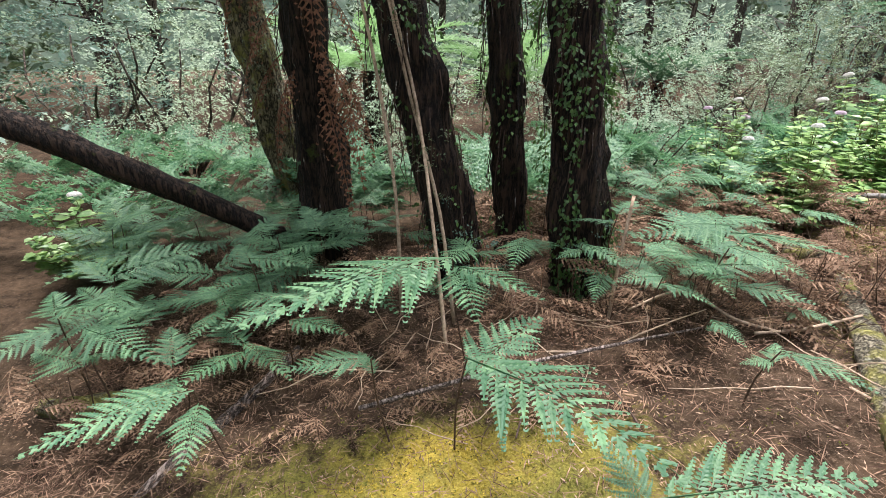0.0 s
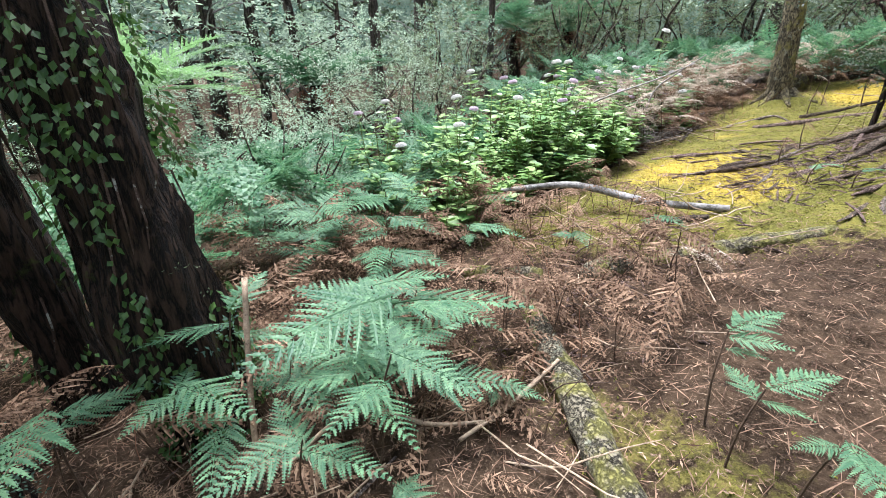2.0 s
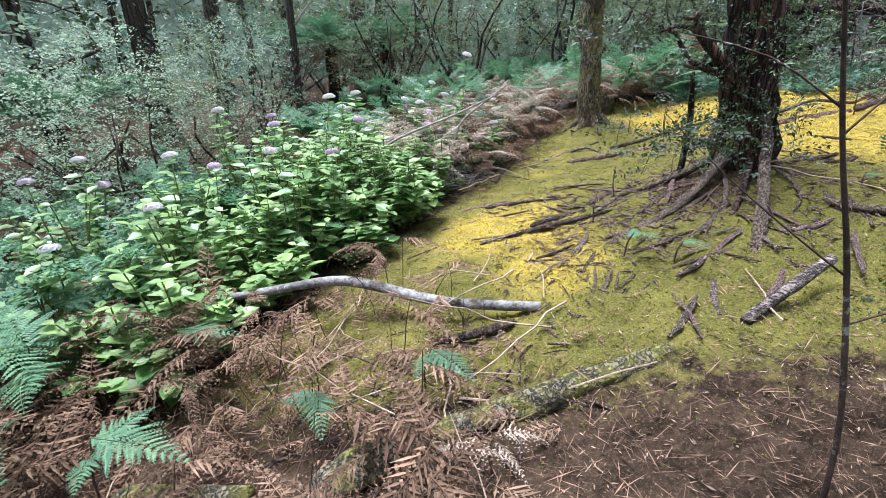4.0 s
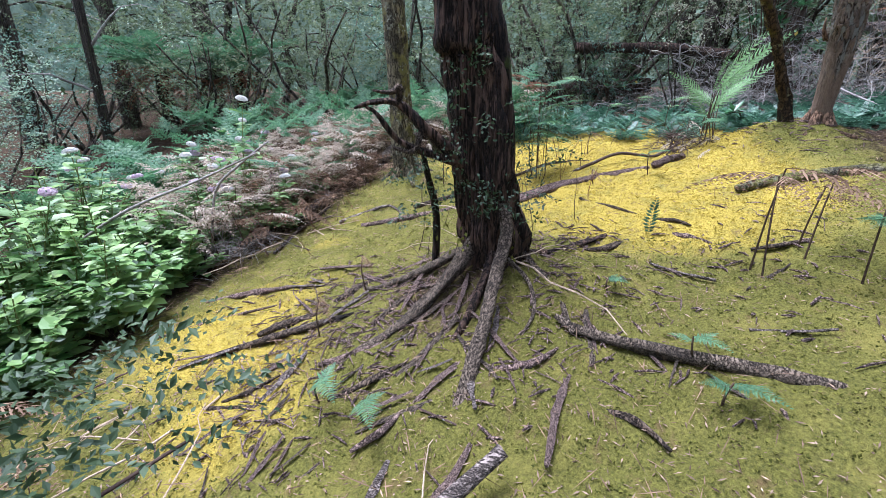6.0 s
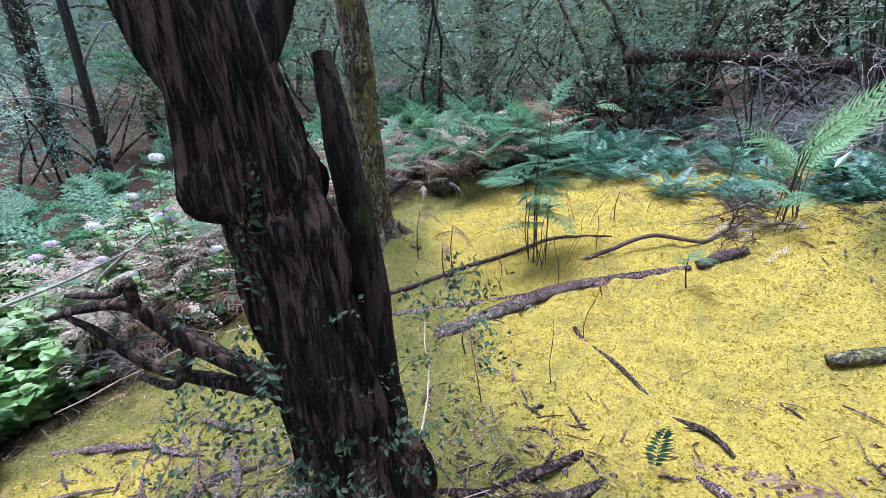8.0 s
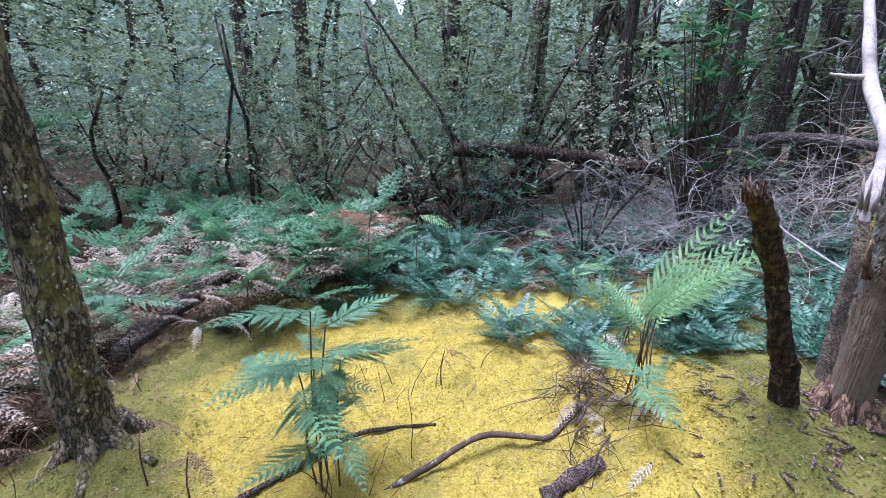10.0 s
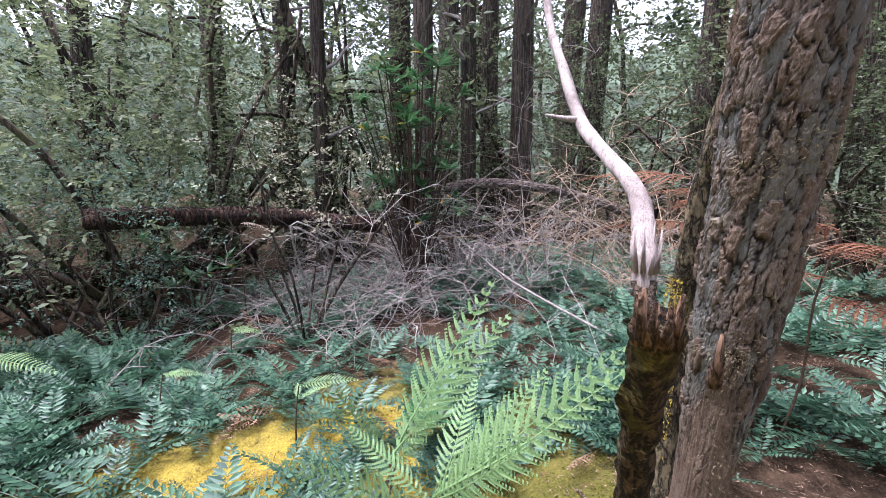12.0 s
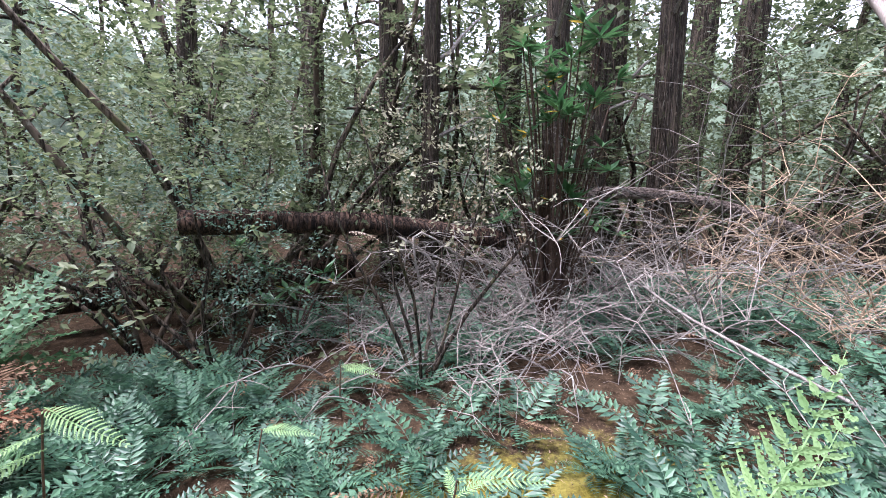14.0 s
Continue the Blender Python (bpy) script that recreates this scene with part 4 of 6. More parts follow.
# ---------------------------------------------------------------- fallen wood
def fallen(name, label, category, plan, radii, mat, lift=0.0, sides=12, rough=0.2, ridge=0.15, seed=1.0, group="", sub=5):
    """Wood that lies on the ground along a line of (x, y, height above its rest)."""
    top = thing(name, label, category, group)
    pts = [on(x, y, r * 0.55 + h + lift) for (x, y, h), r in zip(plan, radii)]
    limb(top, "wood", pts, radii, mat, sides, rough, ridge, seed, sub)
    return top


ML = fallen("mossy_log", "straight fallen log furred with green moss", "log", [(0.35, 1.15, 0), (0.99, 2.1, 0), (1.24, 2.44, 0), (1.67, 3.03, 0), (1.95, 3.4, 0)], [0.08, 0.08, 0.08, 0.07, 0.055], LOG_MOSS, -0.02, 18, 0.2, 0.1, 2.0)
fallen("mossy_log", "moss-covered log half sunk in the ground", "log", [(2.7, 3.0, 0), (3.0, 2.72, 0), (3.3, 2.42, 0), (3.65, 2.12, 0)], [0.05, 0.07, 0.07, 0.04], LOG_MOSS, -0.03, 16, 0.35, 0.15, 4.0)
fallen("mossy_log", "short mossy log among dead ferns", "log", [(1.95, 4.0, 0), (2.05, 3.75, 0), (2.2, 3.45, 0)], [0.06, 0.07, 0.06], LOG_MOSS, 0, 12, 0.25, 0.15, 5.0)
fallen("mossy_lump", "low mossy lump of rotten wood", "log", [(2.35, 3.2, 0), (2.5, 3.1, 0), (2.65, 3.05, 0)], [0.07, 0.1, 0.06], LOG_MOSS, -0.02, 12, 0.4, 0.2, 6.0)
fallen("weathered_log", "grey splintered log on moss", "log", [(-2.75, 2.0, 0), (-2.62, 2.3, 0), (-2.4, 2.7, 0), (-2.2, 3.1, 0.05)], [0.03, 0.036, 0.036, 0.025], DEAD_WOOD, 0, 12, 0.3, 0.35, 7.0)
fallen("mossy_log", "low mossy slab of rotten log", "log", [(-3.7, 2.75, 0), (-3.3, 2.72, 0), (-2.9, 2.75, 0)], [0.06, 0.08, 0.05], LOG_MOSS, -0.03, 14, 0.4, 0.2, 8.0)
WB = fallen("fallen_branch", "pale lichened fallen branch with a bend", "branch", [(2.9, 5.1, 0.25), (3.2, 4.5, 0.3), (3.46, 4.07, 0.28), (3.62, 3.45, 0.12), (3.84, 2.85, 0.02)], [0.022, 0.03, 0.034, 0.034, 0.03], WB_BARK, 0, 10, 0.1, 0.1, 9.0)
fallen("fallen_branch", "dark forked stub of a fallen branch", "branch", [(3.35, 3.3, 0.02), (3.55, 3.05, 0.02), (3.7, 2.95, 0.0)], [0.025, 0.03, 0.02], ROOT_WOOD, 0, 8, 0.2, 0.1, 10.0)
fallen("short_log", "short grey lichened log propped at one end", "log", [(3.93, 1.84, 0.0), (4.12, 1.70, 0.05), (4.36, 1.52, 0.12)], [0.028, 0.030, 0.028], DEAD_WOOD, 0, 12, 0.15, 0.1, 11.0)
fallen("bark_strip", "long stringy strip of bark on golden moss", "bark strip", [(7.05, 2.5, 0), (7.45, 2.15, 0), (7.75, 1.88, 0), (8.0, 1.5, 0), (8.24, 1.1, 0)], [0.05, 0.06, 0.05, 0.035, 0.02], STRIP_WOOD, -0.015, 10, 0.35, 0.5, 12.0)
fallen("bark_strip", "thin strip of bark crossing golden moss", "bark strip", [(6.9, 3.75, 0), (7.2, 3.05, 0), (7.5, 2.4, 0), (7.78, 1.86, 0)], [0.03, 0.025, 0.025, 0.02], STRIP_WOOD, -0.008, 8, 0.35, 0.4, 13.0)
fallen("bark_piece", "frayed end piece of a bark strip", "bark strip", [(8.27, 1.06, 0), (8.38, 0.92, 0), (8.5, 0.78, 0)], [0.035, 0.045, 0.04], STRIP_WOOD, -0.01, 10, 0.4, 0.5, 14.0)
fallen("fallen_branch", "long lichened branch lying on golden moss", "branch", [(7.35, 3.37, 0), (7.65, 3.05, 0), (7.94, 2.79, 0.02), (8.3, 2.5, 0), (8.57, 2.23, 0.03), (8.68, 1.95, 0.02), (8.75, 1.74, 0)], [0.028, 0.024, 0.022, 0.018, 0.016, 0.013, 0.007], ROOT_WOOD, 0, 8, 0.2, 0.1, 15.0)
fallen("arched_branch", "arched lichened branch standing off the moss", "branch", [(8.22, 1.88, 0), (8.35, 1.68, 0.05), (8.55, 1.43, 0.09), (8.63, 1.22, 0.04), (8.68, 1.05, 0), (8.85, 0.93, 0.01), (9.02, 0.8, 0.05)], [0.014, 0.018, 0.018, 0.016, 0.016, 0.018, 0.01], TWIG_DARK, 0, 8, 0.2, 0.1, 16.0)
fallen("mossy_log", "rounded mossy hump of a rotten log", "log", [(9.85, 4.15, 0), (10.1, 4.25, 0.03), (10.45, 4.4, 0)], [0.13, 0.19, 0.14], LOG_MOSS, 0, 16, 0.2, 0.1, 17.0)
fallen("weathered_log", "grey-brown fallen log among dead ferns", "log", [(9.3, 4.95, 0), (10.2, 5.0, 0.05), (11.2, 5.1, 0.1), (12.3, 5.2, 0.2)], [0.09, 0.1, 0.09, 0.07], DEAD_WOOD, 0, 12, 0.3, 0.25, 18.0)
fallen("weathered_log", "splintered grey log at the moss edge", "log", [(6.3, 4.9, 0), (6.9, 4.75, 0), (7.75, 4.75, 0.05)], [0.03, 0.045, 0.04], DEAD_WOOD, 0, 12, 0.3, 0.3, 19.0)
fallen("twisted_branch", "twisted grey branch on moss", "branch", [(7.0, 4.1, 0), (7.2, 3.9, 0.02), (7.3, 3.65, 0.05), (7.22, 3.45, 0.0)], [0.02, 0.018, 0.016, 0.008], DEAD_WOOD, 0, 8, 0.2, 0.1, 20.0)
fallen("mossy_log", "thin mossy log on the moss shelf", "log", [(7.3, 0.45, 0), (7.44, 0.1, 0), (7.55, -0.4, 0), (7.6, -1.0, 0)], [0.03, 0.045, 0.05, 0.04], LOG_MOSS, 0, 10, 0.2, 0.1, 21.0)
fallen("curved_twig", "curved dark twig on golden moss", "branch", [(7.33, 1.65, 0), (7.2, 1.55, 0), (7.05, 1.35, 0), (6.85, 1.16, 0)], [0.014, 0.012, 0.012, 0.008], ROOT_WOOD, 0, 7, 0.2, 0.1, 22.0)
STICKS = [((4.95, 4.3), (5.45, 3.6), .016), ((4.75, 3.7), (5.35, 2.83), .03), ((4.4, 3.5), (4.52, 2.87), .018), ((5.42, 4.33), (5.72, 3.66), .03), ((5.08, 3.44), (5.37, 3.13), .03), ((5.5, 3.1), (5.85, 2.75), .03),
          ((4.85, 2.75), (5.05, 2.4), .028), ((4.6, 2.5), (4.9, 2.2), .02), ((6.35, 1.2), (6.1, 1.5), .022), ((6.45, 0.95), (6.3, 0.7), .02), ((6.2, 0.5), (6.35, 0.15), .018), ((4.75, 1.2), (4.6, 0.95), .018), ((4.9, 1.75), (5.1, 1.45), .022),
          ((5.2, 2.6), (5.6, 2.3), .03), ((6.3, 4.4), (7.6, 4.6), .022), ((6.2, 4.9), (7.3, 4.3), .015), ((4.5, 3.15), (4.75, 2.95), .015), ((6.6, 0.8), (6.75, 1.1), .015), ((4.35, 2.2), (4.65, 2.05), .02), ((7.0, 0.0), (7.5, -0.3), .015)]
for k, ((x0, y0), (x1, y1), r) in enumerate(STICKS):
    mx, my = (x0 + x1) / 2 + 0.04 * math.sin(k * 3), (y0 + y1) / 2 + 0.04 * math.cos(k * 5)
    fallen("rotten_stick", "rotten dark stick pressed into moss", "stick", [(x0, y0, 0), (mx, my, 0), (x1, y1, 0)], [r * 0.6, r, r * 0.4], ROOT_WOOD if k % 3 else STRIP_WOOD, -0.3 * r, 8, 0.35, 0.4, 60.0 + k, "rotten sticks")

rnd = random.Random(21)


def path_gap(x, y):
    """How far a place is from the line that is walked."""
    line = ((-1.4, 0.4), (-0.3, 1.6), (1.8, 2.0), (2.6, 1.4), (4.2, 1.0), (5.8, 1.2), (7.0, 1.05), (8.1, 1.1), (8.8, 1.35))
    best = 99.0
    for (ax, ay), (bx, by) in zip(line, line[1:]):
        t = max(0, min(1, ((x - ax) * (bx - ax) + (y - ay) * (by - ay)) / ((bx - ax) ** 2 + (by - ay) ** 2)))
        best = min(best, math.hypot(x - ax - t * (bx - ax), y - ay - t * (by - ay)))
    return best


def scatter(n, cx, cy, rx, ry, gap=0.5):
    out = []
    while len(out) < n:
        a, q = rnd.uniform(0, 6.28), math.sqrt(rnd.random())
        x, y = cx + rx * q * math.cos(a), cy + ry * q * math.sin(a)
        if path_gap(x, y) > gap:
            out.append((x, y))
    return out


# dry stalks and twigs that lie about
TWIGS = [mesh("twig", *tube(limb_points((0, 0, 0), (1, 0, 0), 1.0, random.Random(k), 0.0), [0.007, 0.0065, 0.006, 0.005, 0.004, 0.003], 5), TWIG if k % 3 else TWIG_DARK) for k in range(6)]
for x, y in scatter(110, 0.6, 3.2, 2.6, 1.5, 0.25) + scatter(40, 3.4, 3.6, 1.2, 1.0, 0.3) + scatter(30, 6.9, 4.6, 1.4, 0.5, 0.3) + scatter(16, 5.0, 2.4, 1.6, 1.3, 0.2):
    s = rnd.uniform(0.25, 1.0)
    top = thing("fallen_twig", "dry fallen fern stalk on the litter", "twig", "fallen twigs", Matrix.Translation(on(x, y, rnd.uniform(0.015, 0.05))) @ Matrix.Rotation(rnd.uniform(0, 6.28), 4, 'Z') @ Matrix.Rotation(rnd.uniform(-0.15, 0.05), 4, 'Y') @ Matrix.Diagonal((s, s, s, 1)))
    part("stalk", rnd.choice(TWIGS), top)

# ---------------------------------------------------------------- ferns
for x, y in scatter(12, -3.0, 3.0, 0.9, 0.7, 0.7) + scatter(45, -2.8, 4.5, 1.7, 1.3, 0.6) + scatter(18, 1.6, 5.2, 1.0, 0.6, 0.6) + scatter(10, 0.4, 3.2, 0.7, 0.5, 0.6) + scatter(8, 7.4, 5.0, 1.3, 0.5) + scatter(10, 9.3, 5.4, 1.0, 0.6):
    bracken(x, y, rnd.uniform(0.35, 0.75), rnd.uniform(0.35, 0.6), rnd.choice((2, 3, 3)), rnd)
def fern_field(name, label, places, mat, size, height, seed, blades=3, **shape):
    """Ferns too many and too far to count, joined."""
    r = random.Random(seed)
    kinds = [frond_shape(seed=70 + k, **shape) for k in range(3)]
    kinds = [(np.array([tuple(p) for p in v]), f) for v, f in kinds]
    V, F, n = [], [], 0
    for x, y in places:
        h = r.uniform(*height)
        for k in range(blades):
            a = r.uniform(0, 6.28)
            v, f = r.choice(kinds)
            M = np.array(aim(on(x, y, h * r.uniform(0.7, 1)), (math.cos(a), math.sin(a), r.uniform(0.25, 1.1)), r.uniform(*size), r.uniform(-.7, .7)))
            V.append(v @ M[:3, :3].T + M[:3, 3])
            F.extend([tuple(i + n for i in g) for g in f])
            n += len(v)
    tagged(new(name, mesh(name, np.concatenate(V), F, mat)), label, "ferns", kind="stuff")


LOW = dict(n=8, width=0.42, peak=0.15, droop=0.25, fold=0.15, pinnule=0.075, slim=1.0)
CURLED = dict(n=9, width=0.3, peak=0.2, droop=0.5, fold=0.5, pinnule=0.06, slim=0.9, curl=0.5, blade=0.55)
fern_field("bracken_field", "field of green bracken beyond the clearing", scatter(70, 8.8, 7.8, 3.0, 1.6) + scatter(30, 10.6, 5.3, 1.9, 0.9) + scatter(45, 11.0, 3.7, 1.2, 0.8) + scatter(80, 2.0, 7.0, 3.2, 1.6) + scatter(70, -4.2, 6.4, 2.6, 1.9) + scatter(50, -0.8, 5.6, 2.0, 0.9) + scatter(50, 12.5, 6.5, 1.5, 2.0), FERN, (0.4, 0.7), (0.35, 0.85), 1, **LOW)
fern_field("dead_fern_field", "field of brown withered bracken", scatter(40, 7.9, 5.0, 2.0, 0.6) + scatter(80, 0.9, 4.9, 2.4, 0.7, 0.5) + scatter(50, 11.2, 3.9, 1.4, 0.8) + scatter(30, 9.2, 6.6, 2.4, 1.2), FERN_DEAD, (0.3, 0.55), (0.15, 0.6), 2, 3, **CURLED)
fern_field("bleached_fern_field", "field of pale bleached dead bracken", scatter(120, 8.2, 5.8, 2.3, 1.1) + scatter(50, 10.8, 4.9, 1.8, 1.0) + scatter(50, 10.9, 3.7, 1.2, 0.7) + scatter(30, 6.2, 5.3, 0.8, 0.5), FERN_PALE, (0.25, 0.5), (0.3, 0.75), 3, 3, **CURLED)
fern_field("water_fern_field", "dark fishbone ferns under the forest edge", scatter(95, 11.8, -3.6, 2.4, 1.6) + scatter(70, 11.9, 2.8, 1.2, 0.9) + scatter(80, 13.3, -0.6, 1.0, 2.4) + scatter(60, 9.6, -2.4, 1.3, 1.2) + scatter(70, 12.8, -2.6, 1.1, 1.8), FERN_DARK, (0.3, 0.5), (0.02, 0.12), 4, 5, n=11, width=0.24, peak=0.35, droop=0.35, fold=0.15, pinnule=0.03, slim=0.7, lobes=False, angle=66)
for x, y in scatter(26, -2.8, 2.9, 0.9, 0.8, 0.6) + scatter(70, 1.0, 3.6, 1.9, 0.9, 0.5) + scatter(12, 3.2, 3.7, 0.7, 0.7) + scatter(20, 7.4, 4.7, 1.4, 0.4) + scatter(14, 2.0, 2.9, 0.8, 0.4, 0.4):
    bracken(x, y, rnd.uniform(0.2, 0.55), rnd.uniform(0.25, 0.5), rnd.choice((1, 2, 2)), rnd, DEADS, "dead_bracken", "brown withered bracken on a dark stalk", "dead fern", "dead bracken", 0.4)
for x, y in scatter(26, 8.2, 5.2, 1.6, 0.6) + scatter(26, 10.6, 4.2, 1.3, 0.9) + scatter(16, 6.6, 4.9, 0.8, 0.4):
    bracken(x, y, rnd.uniform(0.3, 0.7), rnd.uniform(0.25, 0.45), 2, rnd, PALES, "bleached_bracken", "pale bleached dead bracken", "dead fern", "bleached bracken", 0.3)
for x, y in scatter(165, 11.1, -0.6, 1.9, 2.4, 0.9) + scatter(60, 11.0, 2.2, 1.3, 0.9) + scatter(30, 9.6, -1.2, 0.7, 0.8) + scatter(60, 10.2, 0.6, 0.7, 1.0, 0.7):
    if moss_gold(x, y) < 0.45 or rnd.random() < 0.12:
        rosette(x, y, rnd.uniform(0.28, 0.5), rnd.choice((4, 5, 6)), rnd, WATERS, "water_fern", "dark blue-green fishbone fern rosette", "fern", "water ferns")
for x, y in scatter(34, 9.95, 0.65, 0.5, 0.9, 0.7):
    rosette(x, y, rnd.uniform(0.25, 0.42), rnd.choice((4, 5, 6)), rnd, WATERS, "water_fern", "dark blue-green fishbone fern rosette", "fern", "water ferns")
bracken(8.25, 2.3, 0.75, 0.62, 4, rnd)
bracken(8.15, 2.2, 0.5, 0.5, 3, rnd)
bracken(8.75, 0.62, 0.35, 0.4, 3, rnd)
bracken(10.6, 3.0, 0.95, 0.6, 4, rnd, RUSTS, "rust_bracken", "rust-brown dying bracken on a stalk", "dead fern", "rust bracken")
for x, y in ((9.5, -1.4), (9.2, -1.5), (9.8, -1.9)):
    bracken(x, y, rnd.uniform(1.1, 1.5), 0.62, 5, rnd, RUSTS, "rust_bracken", "rust-brown dying bracken on a stalk", "dead fern", "rust bracken")

def reaching_fern(base, tip, more=1, meshes=BRACKEN, name="bracken_fern", label="green bracken fern on a thin dark stalk", category="fern", group="bracken ferns", twist=0.0, up=(0, 0, 1)):
    """A fern whose main blade runs from base to tip, on a stalk that rises beside it."""
    base, tip = Vector(base), Vector(tip)
    way = tip - base
    foot = on(base.x - 0.12 * way.x + rnd.uniform(-.04, .04), base.y - 0.12 * way.y + rnd.uniform(-.04, .04), -0.02)
    top = thing(name, label, category, group, Matrix.Translation(foot))
    h = base - foot
    part("stalk", mesh("stalk", *tube([(0, 0, 0), h * 0.5 + Vector((-0.02, 0.01, 0.02)), h], [0.006, 0.005, 0.004], 5, sub=3), STEM), top)
    flat = Vector((way.x, way.y, way.z + 0.22 * way.length))
    part("frond", rnd.choice(meshes), top, "", aim(h, flat, way.length, twist, up))
    for k in range(more):
        turn = Matrix.Rotation(rnd.choice((-1, 1)) * rnd.uniform(0.9, 2.4), 4, 'Z')
        part("frond", rnd.choice(meshes), top, "", aim(h * rnd.uniform(0.75, 0.95), turn @ flat, way.length * rnd.uniform(0.45, 0.75), rnd.uniform(-.3, .3), up))
    return top


for base, tip, more in (((-1.17, 2.78, 0.0), (-2.16, 2.12, -0.05), 2), ((-1.16, 2.02, -0.12), (-0.58, 1.30, -0.1), 1), ((-0.62, 1.36, -0.2), (0.0, 1.30, -0.1), 2), ((-1.6, 2.2, -0.25), (-2.0, 2.1, -0.25), 1), ((-2.45, 2.2, -0.4), (-3.0, 1.85, -0.45), 1),
                        ((-3.2, 3.0, -0.45), (-3.8, 2.7, -0.5), 2), ((-2.85, 3.4, -0.5), (-3.3, 3.1, -0.55), 2), ((-3.4, 3.9, -0.35), (-3.9, 3.3, -0.4), 2), ((-2.3, 3.6, -0.45), (-2.7, 3.0, -0.55), 2), ((-1.9, 3.4, -0.4), (-1.5, 2.9, -0.45), 2), ((-2.0, 4.5, -0.3), (-2.4, 4.0, -0.35), 2),
                        ((0.5, 3.6, -0.25), (0.35, 3.15, -0.35), 2), ((0.75, 3.75, -0.2), (0.95, 3.3, -0.25), 2), ((1.25, 3.95, -0.15), (1.4, 3.5, -0.2), 2), ((0.0, 3.35, -0.38), (-0.2, 3.0, -0.45), 1), ((0.35, 3.4, -0.32), (0.3, 3.0, -0.4), 1), ((0.2, 4.4, -0.25), (0.0, 3.9, -0.3), 1),
                        ((1.55, 2.05, 0.02), (1.85, 1.95, 0.02), 2), ((1.35, 1.85, -0.03), (1.6, 1.7, -0.03), 2), ((1.3, 1.62, -0.05), (1.05, 1.45, -0.08), 2), ((1.0, 2.75, -0.36), (1.1, 2.55, -0.4), 2), ((0.35, 2.1, -0.2), (0.55, 1.8, -0.22), 2), ((0.3, 2.55, -0.3), (0.35, 2.3, -0.33), 1),
                        ((1.9, 5.0, -0.05), (1.9, 4.4, -0.1), 3), ((1.55, 4.45, -0.1), (1.65, 3.95, -0.15), 3), ((1.3, 4.2, -0.2), (1.0, 3.8, -0.25), 2), ((2.5, 4.4, -0.1), (2.7, 4.1, -0.15), 0),
                        ((-0.95, 3.55, -0.25), (-1.25, 3.1, -0.25), 2), ((-0.55, 3.6, -0.2), (-0.75, 3.1, -0.25), 2), ((-0.15, 3.45, -0.2), (0.05, 3.05, -0.25), 2), ((-1.4, 3.3, -0.3), (-1.75, 2.85, -0.3), 2), ((0.6, 3.2, -0.3), (0.85, 2.85, -0.35), 2), ((1.1, 3.4, -0.25), (1.25, 2.95, -0.3), 2), ((1.9, 3.9, -0.1), (2.05, 3.5, -0.15), 2), ((3.05, 3.1, -0.08), (2.95, 2.8, -0.1), 1), ((2.65, 3.5, -0.22), (2.45, 3.25, -0.25), 2), ((2.9, 4.9, -0.25), (2.75, 4.6, -0.3), 1), ((3.9, 4.85, 0.05), (4.05, 4.55, 0.0), 1),
                        ((4.55, 2.5, 0.18), (4.4, 2.3, 0.2), 1), ((4.48, 2.2, 0.2), (4.3, 2.05, 0.22), 1), ((4.85, 0.75, 0.45), (4.7, 0.6, 0.48), 2), ((5.08, 0.88, 0.5), (4.95, 0.75, 0.52), 2), ((5.65, 1.27, 0.48), (5.55, 1.15, 0.5), 2), ((5.78, 0.1, 1.0), (5.6, -0.2, 1.0), 3), ((7.95, 1.12, 0.9), (7.7, 0.95, 0.95), 3),
                        ((8.2, 2.25, 1.35), (7.8, 2.5, 1.25), 4), ((8.3, 2.15, 1.3), (8.6, 1.85, 1.25), 4), ((8.2, 2.3, 1.05), (7.9, 2.05, 1.0), 3), ((8.2, 2.25, 1.6), (7.85, 2.6, 1.6), 2), ((8.25, 2.2, 1.5), (8.65, 1.95, 1.55), 2)):
    reaching_fern(base, tip, more)
for base, tip, more in (((9.72, 0.50, 1.12), (9.55, 0.06, 2.02), 0), ((9.70, 0.52, 1.15), (9.62, -0.12, 1.82), 0), ((9.74, 0.52, 1.12), (9.50, 0.85, 1.55), 0), ((9.70, 0.5, 1.12), (9.40, 0.42, 1.45), 0),
                        ((9.02, 0.52, 1.45), (8.59, 0.10, 1.98), 0), ((9.02, 0.50, 1.45), (8.92, 0.14, 1.85), 0), ((9.0, 0.54, 1.45), (8.42, 0.34, 1.98), 0), ((9.0, 0.56, 1.43), (8.47, 0.60, 1.84), 0), ((9.15, 0.55, 1.30), (8.95, 1.0, 1.60), 0), ((9.2, 0.50, 1.3), (9.5, 0.80, 1.45), 0), ((9.2, 0.46, 1.3), (9.5, 0.15, 1.62), 0)):
    reaching_fern(base, tip, more, LIGHTS, "light_fern", "large light green arching fern among darker ferns", "fern", "light ferns", 0.0, (-0.62, 0.42, 0.66))
for base, tip, more in (((11.7, 1.35, 1.3), (11.45, 1.15, 1.3), 1), ((11.15, 1.75, 1.2), (11.0, 1.5, 1.2), 1), ((10.7, 2.45, 1.6), (10.4, 2.1, 1.55), 2), ((11.0, 5.3, 1.3), (10.6, 4.9, 1.2), 3), ((10.4, 0.9, 1.3), (10.2, 0.6, 1.35), 2)):
    reaching_fern(base, tip, more, LIGHTS, "light_fern", "light green arching fern among darker ferns", "fern", "light ferns", 0.0, (-0.4, 0.3, 0.8))
